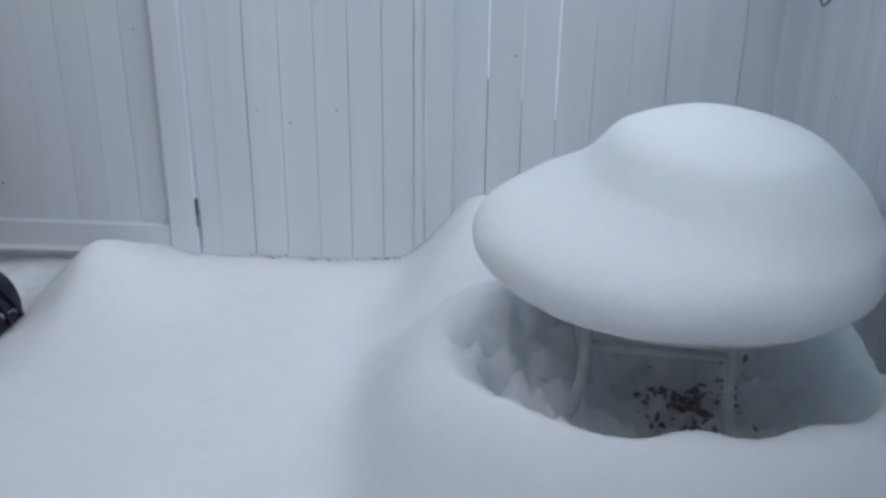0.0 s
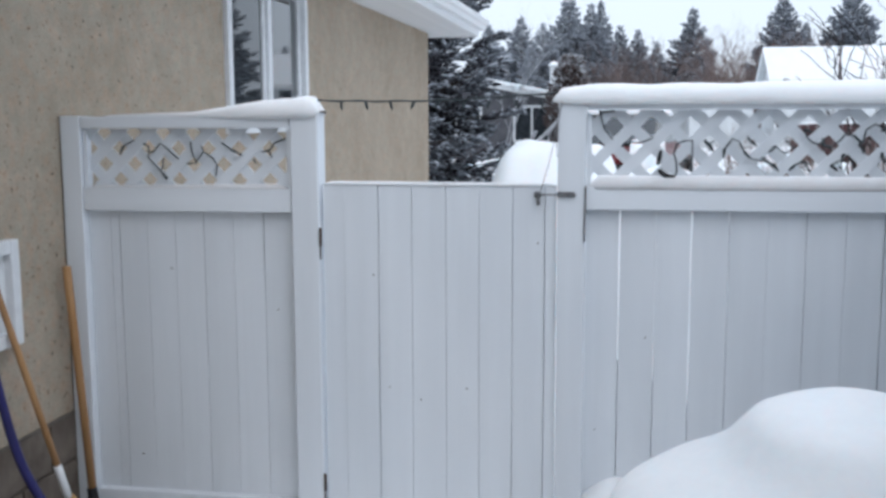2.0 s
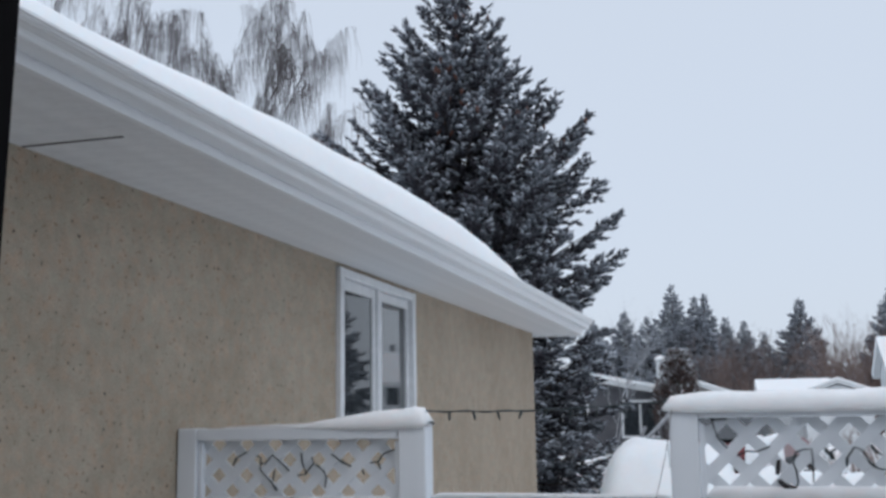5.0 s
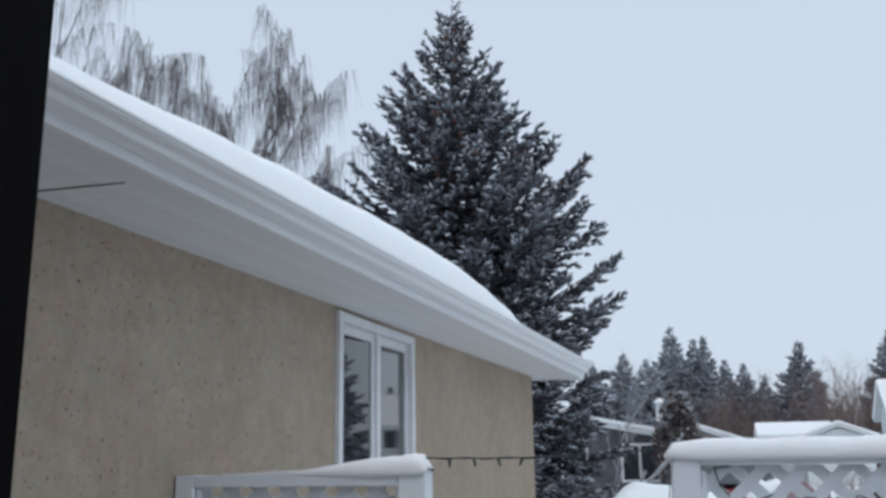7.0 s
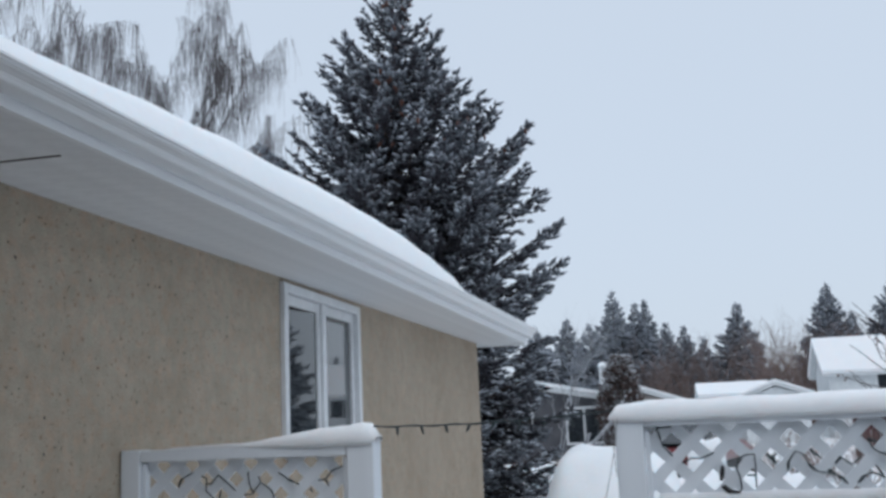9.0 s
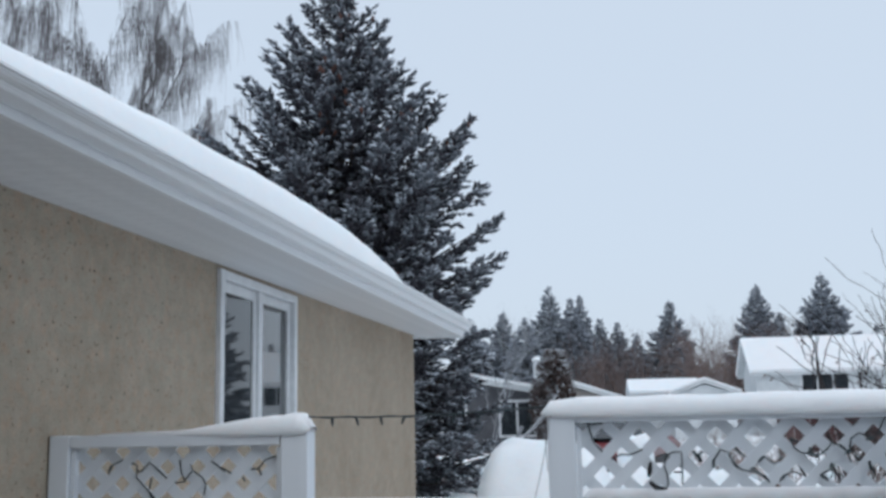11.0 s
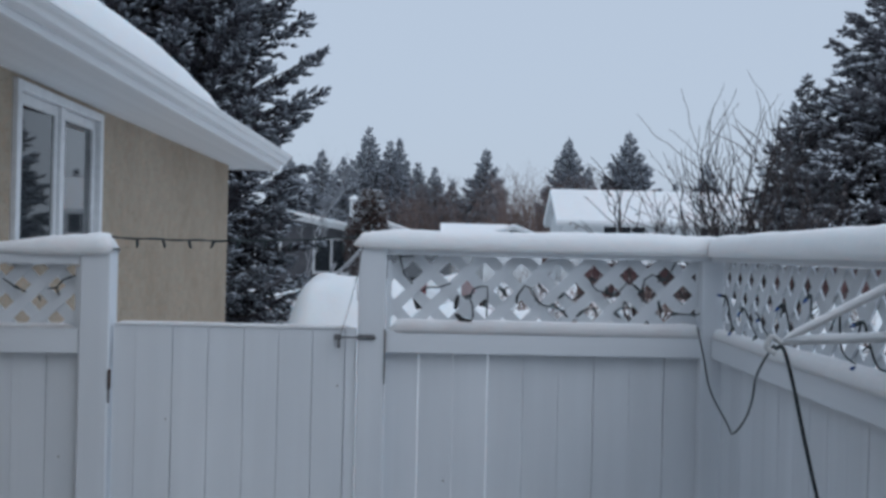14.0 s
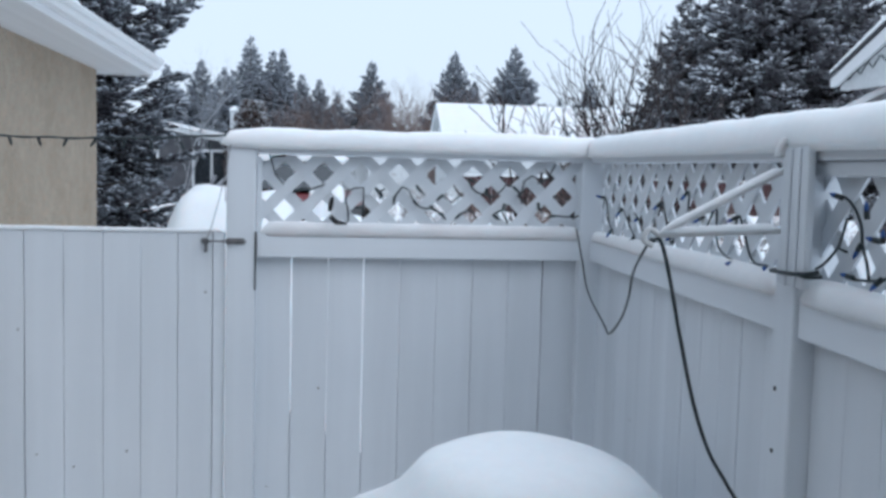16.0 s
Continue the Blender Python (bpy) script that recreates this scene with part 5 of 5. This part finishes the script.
def bare_tree(name, at, stems, length, radius, depth, spread, up, seed, mat, label, lean=0.25, leaves=0, category="tree", group="bare trees", bends=3, kids=(2, 4)):
    r = random.Random(seed)
    t = thing(name, label, category, at, 0, group)
    tip = []
    for k in range(stems):
        out = []
        a = r.uniform(0, 6.28)
        d = Vector((math.cos(a) * lean, math.sin(a) * lean, 1)).normalized()
        grow(r, out, Vector((math.cos(a) * 0.1, math.sin(a) * 0.1, -0.2)), d, length * r.uniform(0.8, 1.1), radius * r.uniform(0.7, 1), depth, spread, up, bends, kids)
        v, f = bars(out)
        raw_mesh("stem", v, f, mat, t)
        tip += [s[1] for s in out if s[3] < radius * 0.3]
    if leaves and tip:
        pts = [tip[r.randrange(len(tip))] for _ in range(leaves)]
        v, f = spindles(np.array(pts), np.array([(r.gauss(0, 1), r.gauss(0, 1), -1) for _ in pts]), 0.05, 0.016)
        tagged(raw_mesh("dry_fruit", v, f, LITTER, t, "a few shrivelled dark apples and leaves"), kind="stuff")
    return t


def weeping_birch(at, height, seed, label):
    r = random.Random(seed)
    t = thing("birch_tree", label, "tree", at, 0, "bare trees")
    main, hang = [], []

    def limb(p, d, length, radius, depth):
        n = 6
        for k in range(n):
            d = (d + Vector((r.gauss(0, 0.10), r.gauss(0, 0.10), 0.03 - 0.10 * (2 - depth) * k / n))).normalized()
            q = p + d * length / n
            main.append((tuple(p), tuple(q), radius, radius * 0.86))
            radius *= 0.86
            p = q
            if depth and k > 0:
                for _ in range(1):
                    a = r.uniform(0, 6.28)
                    limb(p.copy(), (d * 0.8 + Vector((math.cos(a), math.sin(a), 0.25)) * 0.8).normalized(), length * r.uniform(0.28, 0.45), radius * 0.6, depth - 1)
            if depth < 2:
                for _ in range(8):
                    h = p + Vector((r.gauss(0, 0.12), r.gauss(0, 0.12), 0))
                    dd = Vector((r.gauss(0, 0.22), r.gauss(0, 0.22), -0.55))
                    drop = r.uniform(0.5, 2.1)
                    for j in range(4):
                        dd = (dd + Vector((r.gauss(0, 0.08), r.gauss(0, 0.08), -0.55))).normalized()
                        e = h + dd * drop / 4
                        hang.append((tuple(h), tuple(e), 0.009 - 0.0016 * j, 0.0075 - 0.0016 * j))
                        h = e
    for k in range(3):
        a = 0.4 + 2.1 * k
        limb(Vector((0.2 * math.cos(a), 0.2 * math.sin(a), 0)), Vector((0.13 * math.cos(a), 0.13 * math.sin(a), 1)).normalized(), height * r.uniform(0.8, 1.0), 0.12, 2)
    v, f = bars(main)
    tagged(raw_mesh("branchwork", v, f, BIRCH_TWIG, t), kind="stuff")
    v, f = bars(hang)
    tagged(raw_mesh("twig_mass", v, f, BIRCH_TWIG, t, "fine weeping twigs with frost"), kind="stuff")
    return t


spruce((-4.93, 17.0, 0.2), 10.15, ((0, 0.12), (0.10, 0.62), (0.20, 1.35), (0.30, 2.1), (0.36, 2.6), (0.5, 2.8), (0.7, 2.75), (1, 2.7)), 5, 0.16, "tall blue spruce dusted with snow behind the house", rows=0.31, per_row=10, cones=True)
CONE_SHAPE = ((0, 0.02), (0.12, 0.22), (0.3, 0.58), (0.5, 0.85), (0.75, 1.05), (1, 1.0))
LEVEL = ((0, 1.1), (0.15, 0.6), (0.35, 0.25), (0.6, 0.05), (1, -0.15))


def cone_spruce(at, height, reach, seed, sprig, label, needles, tips, rows, per_row):
    return spruce(at, height, tuple((a, b * reach) for a, b in CONE_SHAPE), seed, sprig, label, needles, tips, rows, per_row, slope=LEVEL)


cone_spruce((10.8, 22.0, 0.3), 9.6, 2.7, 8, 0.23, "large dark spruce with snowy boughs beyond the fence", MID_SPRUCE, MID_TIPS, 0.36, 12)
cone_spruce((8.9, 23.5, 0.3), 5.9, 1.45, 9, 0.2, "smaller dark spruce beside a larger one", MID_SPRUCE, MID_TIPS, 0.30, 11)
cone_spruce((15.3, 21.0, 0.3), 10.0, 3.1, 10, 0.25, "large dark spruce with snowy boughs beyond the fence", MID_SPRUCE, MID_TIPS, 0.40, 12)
# the far row; its needle colours carry the haze, beside some frost
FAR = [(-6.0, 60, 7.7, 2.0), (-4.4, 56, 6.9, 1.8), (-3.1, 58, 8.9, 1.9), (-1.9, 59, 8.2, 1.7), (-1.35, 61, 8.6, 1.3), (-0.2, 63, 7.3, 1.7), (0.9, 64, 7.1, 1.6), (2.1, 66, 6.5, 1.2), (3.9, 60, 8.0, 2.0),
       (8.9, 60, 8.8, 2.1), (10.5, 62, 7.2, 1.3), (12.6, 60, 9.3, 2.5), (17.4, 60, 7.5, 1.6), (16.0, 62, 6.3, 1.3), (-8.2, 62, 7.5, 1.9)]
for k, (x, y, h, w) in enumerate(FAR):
    cone_spruce((x, y, 0.3), h - 0.3, w, 100 + k, 0.30, "distant frosted spruce greyed by haze put into its colours", FAR_SPRUCE, FAR_TIPS, 0.36, 10)
weeping_birch((-20.6, 30, 0), 18.5, 4, "tall weeping birch with frosted hanging twigs")
weeping_birch((-19.0, 32, 0), 14.2, 6, "weeping birch with frosted hanging twigs")
for x, y, n, ln, seed in ((1.85, 10.0, 1, 1.5, 21), (2.2, 10.3, 1, 1.7, 22), (2.6, 10.5, 2, 1.6, 27), (2.95, 10.6, 2, 1.7, 23), (3.35, 10.8, 2, 1.75, 24), (3.75, 10.9, 2, 1.85, 29)):
    bare_tree("apple_tree", (x, y, 0.2), n, ln, 0.036, 2, 0.62, 0.09, seed, TWIG, "bare crooked fruit tree with a few shrivelled apples", 0.16, 34, bends=6, kids=(2, 3))
bare_tree("bare_tree", (-3.25, 24.0, 0.4), 2, 2.3, 0.026, 3, 0.45, 0.10, 31, PALE_TWIG, "thin pale frosted tree beside the spruce", 0.3)
for k, (x, y, s) in enumerate(((6.3, 52, 2.2), (5.4, 50, 1.8), (7.4, 54, 2.3), (-0.6, 56, 2.0), (1.6, 58, 2.2), (4.7, 49, 1.6))):
    bare_tree("shrub", (x, y, 0.3), 12, s * 1.35, 0.07, 3, 0.5, 0.05, 40 + k, SHRUB, "rust-brown leafless shrub far off", 0.5, category="shrub", group="far shrubs")

for k, (x, y, s) in enumerate(((1.2, 15.5, 0.62), (2.2, 16.5, 0.66), (3.3, 15.8, 0.62), (4.3, 17.0, 0.68), (5.6, 16.2, 0.64), (6.8, 15.0, 0.62), (7.5, 12.0, 0.55), (6.0, 9.5, 0.5), (4.6, 8.2, 0.5), (5.4, 6.8, 0.5))):
    bare_tree("shrub", (x, y, 0.5), 12, s, 0.016, 3, 0.5, 0.04, 60 + k, SHRUB, "low rust-brown leafless shrub beyond the fence", 0.5, category="shrub", group="near shrubs")


# ---------------------------------------------------------------- houses, car and things beyond the fence
def gable_house(name, label, x0, x1, y0, y1, eave_z, ridge_z, wall_mat, along="x", over=0.4, windows=(), snow=0.14):
    h = thing(name, label, "house", (x0, y0, 0), group="far houses")
    w, d = x1 - x0, y1 - y0
    t = 0.12
    bm = bmesh.new()
    for a in ((0, w, 0, t), (0, w, d - t, d), (0, t, t, d - t), (w - t, w, t, d - t)):
        box(*a, -0.3, eave_z, 0, bm)
    if along == "x":
        for x in (0, w - t):
            vs = [bm.verts.new((x + dx, yy, zz)) for dx in (0, t) for yy, zz in ((0, eave_z), (d, eave_z), (d / 2, ridge_z - 0.05))]
            for f in ((0, 1, 2), (5, 4, 3), (0, 3, 4, 1), (1, 4, 5, 2), (2, 5, 3, 0)):
                bm.faces.new([vs[i] for i in f])
    else:
        for y in (0, d - t):
            vs = [bm.verts.new((xx, y + dy, zz)) for dy in (0, t) for xx, zz in ((0, eave_z), (w, eave_z), (w / 2, ridge_z - 0.05))]
            for f in ((0, 1, 2), (5, 4, 3), (0, 3, 4, 1), (1, 4, 5, 2), (2, 5, 3, 0)):
                bm.faces.new([vs[i] for i in f])
    bmesh.ops.recalc_face_normals(bm, faces=bm.faces)
    part("wall", bm, wall_mat, h)
    k = (ridge_z - eave_z) / ((d if along == "x" else w) / 2)
    half = (d if along == "x" else w) / 2

    def slope(lo, hi, mat, nm, ov):
        pr = [(-ov, eave_z - ov * k + lo), (half, ridge_z + lo), (2 * half + ov, eave_z - ov * k + lo), (2 * half + ov, eave_z - ov * k + hi), (half, ridge_z + hi), (-ov, eave_z - ov * k + hi)]
        part(nm, sweep(pr, "x" if along == "x" else "y", -ov, (w if along == "x" else d) + ov), mat, h)
    slope(0.0, 0.12, SIDING_PALE, "roof", over)
    slope(0.125, 0.125 + snow, SNOW, "snow_cover", over + 0.03)
    for x, z, ww, hh in windows:
        win = part("window", box(x, x + ww, -0.03, 0.02, z, z + hh), VINYL, h)
        n = 2 if ww < 1.6 else 3
        for i in range(n):
            part("pane", box(x + 0.06 + (ww - 0.06) * i / n, x + (ww - 0.06) * (i + 1) / n, -0.045, -0.032, z + 0.07, z + hh - 0.07), GLASS, win)
    return h


gable_house("bungalow", "dark grey bungalow with low snowy roof and white window", -12.0, -1.85, 27.0, 36.0, 2.2, 3.2, SIDING_GREY, "y", 0.25, ((8.85, 1.1, 1.0, 1.0), (6.6, 1.1, 1.4, 1.0)), 0.10)
gable_house("bungalow", "tan house wing with low snowy roof", -3.05, 0.25, 34.0, 40.0, 2.05, 2.6, SIDING_TAN, "y", 0.2, (), 0.08)
gable_house("garage_far", "low building with flat-looking snowy roof", 0.85, 3.2, 38.5, 42.5, 2.25, 2.68, SIDING_PALE, "x", 0.15)
gable_house("garage_far", "low pale shed with snowy gable roof", 2.2, 4.4, 37.0, 41.0, 2.25, 2.66, SIDING_PALE, "y", 0.15, (), 0.08)
gable_house("white_house", "white house with long snowy roof behind bare trees", 5.62, 16.1, 40.3, 43.7, 3.12, 4.28, SIDING_PALE, "x", 0.25, ((1.65, 2.15, 1.8, 0.95), (5.6, 2.15, 0.9, 0.95), (8.0, 2.15, 1.2, 0.95)))
flue = thing("chimney_pipe", "pale metal chimney pipe with snow cap", "chimney", (-2.09, 27.6, 2.3))
part("pipe", tube([(0, 0, 0), (0, 0, 0.85)], 0.13, 12), SIDING_PALE, flue)
part("cowl", tube([(0, 0, 0.86), (0, 0, 0.90), (0, 0, 0.98)], [0.17, 0.17, 0.06], 12), SNOW, flue)


def juniper():
    """A rounded upright bush of fine sprigs."""
    j = thing("juniper", "dark brown rounded upright bush by the bungalow", "shrub", (-1.58, 26.0, 0.4), group="far shrubs")
    r = np.random.RandomState(61)
    part("stem", tube([(0, 0, -0.1), (0.02, 0, 1.2), (0, 0, 2.2)], [0.07, 0.05, 0.02], 6), BARK, j)
    u, a, z = r.rand(2600) ** 0.35, r.uniform(0, 6.283, 2600), r.rand(2600)
    wide = 0.55 * np.sin(np.pi * np.clip(z * 0.80 + 0.16, 0, 1)) ** 0.7 * (1 + 0.18 * np.sin(3 * a + 7 * z))
    p = np.stack([u * wide * np.cos(a), u * wide * np.sin(a), 0.1 + 2.75 * z], 1)
    d = np.stack([np.cos(a), np.sin(a), np.full(2600, 0.9)], 1) + r.normal(0, 0.4, (2600, 3))
    v, f = spindles(p, d, r.uniform(0.12, 0.26, 2600), r.uniform(0.02, 0.04, 2600))
    tagged(raw_mesh("foliage", v, f, BUSH, j, "brown-grey sprigs with frost"), kind="stuff")


juniper()


def fallen_branch():
    b = thing("branch", "bare grey limb with frost leaning by the bungalow", "branch", (-2.6, 20.0, 0.6))
    for pts in ([(-0.6, 0, 0), (0.2, 0, 0.35), (0.9, 0, 0.95), (1.3, 0, 1.5)], [(-0.5, 0, 0.1), (0.3, 0.1, 0.25), (0.8, 0.1, 0.3)], [(0.4, 0, 0.5), (0.6, 0, 0.9)]):
        part("limb", tube(smooth_line(pts), 0.036, 6), PALE_TWIG, b)


fallen_branch()


def car():
    c = thing("car", "red parked car with snow on roof and bonnet", "car", (-0.25, 16.6, 0.42), 78)
    body = [(-2.0, 0.66), (-1.95, 0.78), (-1.75, 0.88), (-1.1, 0.92), (1.2, 0.92), (1.9, 0.82), (2.05, 0.74), (2.05, 0.66)]
    bm = prism(body, -0.8, 0.8)
    bmesh.ops.bevel(bm, geom=list(bm.edges), offset=0.05, segments=2, affect="EDGES")
    part("body", bm, CAR_RED, c)
    part("lower_cladding", box(-1.98, 2.03, -0.79, 0.79, 0.26, 0.658, 0.03), BLACK, c, "black lower bodywork")
    bm = prism([(-1.45, 0.92), (-1.05, 1.36), (0.45, 1.38), (1.05, 0.92)], -0.7, 0.7)
    bmesh.ops.bevel(bm, geom=list(bm.edges), offset=0.05, segments=2, affect="EDGES")
    part("cabin", bm, GLASS, c)
    v, f = snow_bolster([(-1.05, 0, 1.36), (0.45, 0, 1.37)], [1.35, 1.35], [0.16, 0.16], 0, 10, 71)
    raw_mesh("snow_cover", v, f, SNOW, c, "", True)
    v, f = snow_bolster([(1.0, 0, 0.92), (1.95, 0, 0.78)], [1.4, 1.3], [0.14, 0.12], 0, 10, 72)
    raw_mesh("snow_cover", v, f, SNOW, c, "", True)
    v, f = snow_bolster([(-2.05, -0.95, 0.2), (-2.05, -0.44, 0.2)], [0.5, 0.5], [0.85, 0.8], 0, 10, 73)
    raw_mesh("snow_cover", v, f, SNOW, c, "", True)
    for x in (-1.25, 1.3):
        for y in (-0.76, 0.76):
            w = part("wheel", tube([(x, y - 0.1, 0.3), (x, y + 0.1, 0.3)], 0.31, 18), TYRE, c)
            part("rim", tube([(x, y - 0.108, 0.3), (x, y + 0.108, 0.3)], 0.18, 14), STEEL, w)
    for y in (-0.55, 0.55):
        part("headlight", box(2.03, 2.07, y - 0.15, y + 0.15, 0.55, 0.68, 0.01), GLASS, c)


car()


def far_fence():
    """A low red-brown board fence across the neighbouring yard, its foot in the snow."""
    f = thing("board_fence", "weathered red-brown board fence beyond the yard", "fence", (2.8, 19.5, 0))
    r = random.Random(91)
    shape = None
    for k in range(52):
        if shape is None:
            shape = part("board", box(0, 0.142, 0, 0.02, 0.2, 1.62, 0.004), BROWN_BOARD, f)
            ob = shape
        else:
            ob = shape.copy()
            scene.collection.objects.link(ob)
        ob.location = (0.15 * k, 0, r.uniform(-0.02, 0.02))
    for z in (0.75, 1.4):
        part("rail", box(0, 7.8, 0.021, 0.06, z, z + 0.09, 0.004), BROWN_BOARD, f)
    v, c = snow_bolster([(0.0, 0.01, 1.63), (7.8, 0.01, 1.63)], [0.05, 0.05], [0.03, 0.03], 0, 8, 92)
    raw_mesh("snow_cover", v, c, SNOW, f, "", True)
    v, c = snow_bolster([(-0.6, -0.55, 0.3), (3.5, -0.5, 0.3), (8.2, -0.55, 0.3)], [1.3, 1.2, 1.3], [0.62, 0.70, 0.62], 0, 12, 93)
    tagged(raw_mesh("snow_bank", [(x + 2.8, y + 19.5, z) for x, y, z in v], c, SNOW, None, "", True), "bank of drifted snow against a brown fence", "snow")


far_fence()


def neighbour():
    """The gable end of the house next door, seen from its low corner: rake board, soffit and a strand of lights."""
    n = thing("neighbour_house", "white gable end with a strand of lights", "house", (3.53, 7.1, 0), group="far houses")
    k, z = 0.43, 2.42
    turn = Matrix.Rotation(radians(-90), 4, "Z")

    def flat(name, poly, d0, d1, mat, label=""):
        bm = prism(poly, d0, d1)
        bmesh.ops.transform(bm, matrix=turn, verts=bm.verts)
        return part(name, bm, mat, n, label)
    flat("rake_board", [(-0.01, z), (-0.01, z + 0.06), (3.2, z + 0.06 + 3.21 * k), (3.2, z - 0.08 + 3.21 * k), (0.06, z)], -0.025, 0.0, GUTTER, "white rake board")
    flat("gable", [(0.07, z + 0.002), (3.2, z - 0.09 + 3.21 * k), (3.2, z - 0.05), (0.07, z - 0.03)], 0.01, 0.06, SIDING_PALE)
    flat("roof", [(-0.04, z + 0.062), (-0.04, z + 0.085), (3.2, z + 0.085 + 3.24 * k), (3.2, z + 0.062 + 3.24 * k)], -0.04, 7.0, SIDING_GREY, "dark drip edge")
    flat("snow_cover", [(-0.03, z + 0.087), (-0.02, z + 0.12), (3.2, z + 0.20 + 3.24 * k), (3.2, z + 0.087 + 3.24 * k)], -0.03, 7.0, SNOW)
    part("wall", box(0.5, 6.9, -6.0, -0.5, -0.3, z - 0.06), SIDING_PALE, n)
    wave = [(-0.004, -(0.10 + 0.05 * i), z + 0.02 + (0.10 + 0.05 * i) * k * 0.5 + 0.03 * math.sin(i * 2.1)) for i in range(40)]
    part("light_wire", tube(smooth_line(wave, 3), 0.005, 5), WIRE, n, "wavy strand of lights")
    p = thing("snowy_pole", "slanting pole covered with snow", "pole", (3.55, 7.2, 2.15))
    part("pole", tube([(-0.06, 0.4, -0.13), (0.14, -0.95, 0.29)], 0.03, 8), STEEL, p)
    v, f = snow_bolster([(-0.06, 0.4, -0.11), (0.14, -0.95, 0.31)], [0.09, 0.09], [0.05, 0.05], 0, 8, 81)
    raw_mesh("snow_cover", v, f, SNOW, p, "", True)
    part("stake", tube([(0.02, -0.1, -2.2), (0.02, -0.1, 0.02)], 0.025, 6), STEEL, p)


neighbour()

# ---------------------------------------------------------------- foundation blocks
blocks = bpy.data.objects["foundation"]
shapes = {}
for row in range(3):
    for k in range(10):
        y0 = 0.6 + 0.40 * k + (0.2 if row % 2 else 0.0)
        z0 = -0.005 + 0.193 * row
        if "block" not in shapes:
            shapes["block"] = part("block", box(0, 0.012, 0.006, 0.394, 0.005, 0.186, 0.004), BLOCK, blocks)
            ob = shapes["block"]
        else:
            ob = shapes["block"].copy()
            scene.collection.objects.link(ob)
        ob.location = (WX - 0.008, y0, z0)
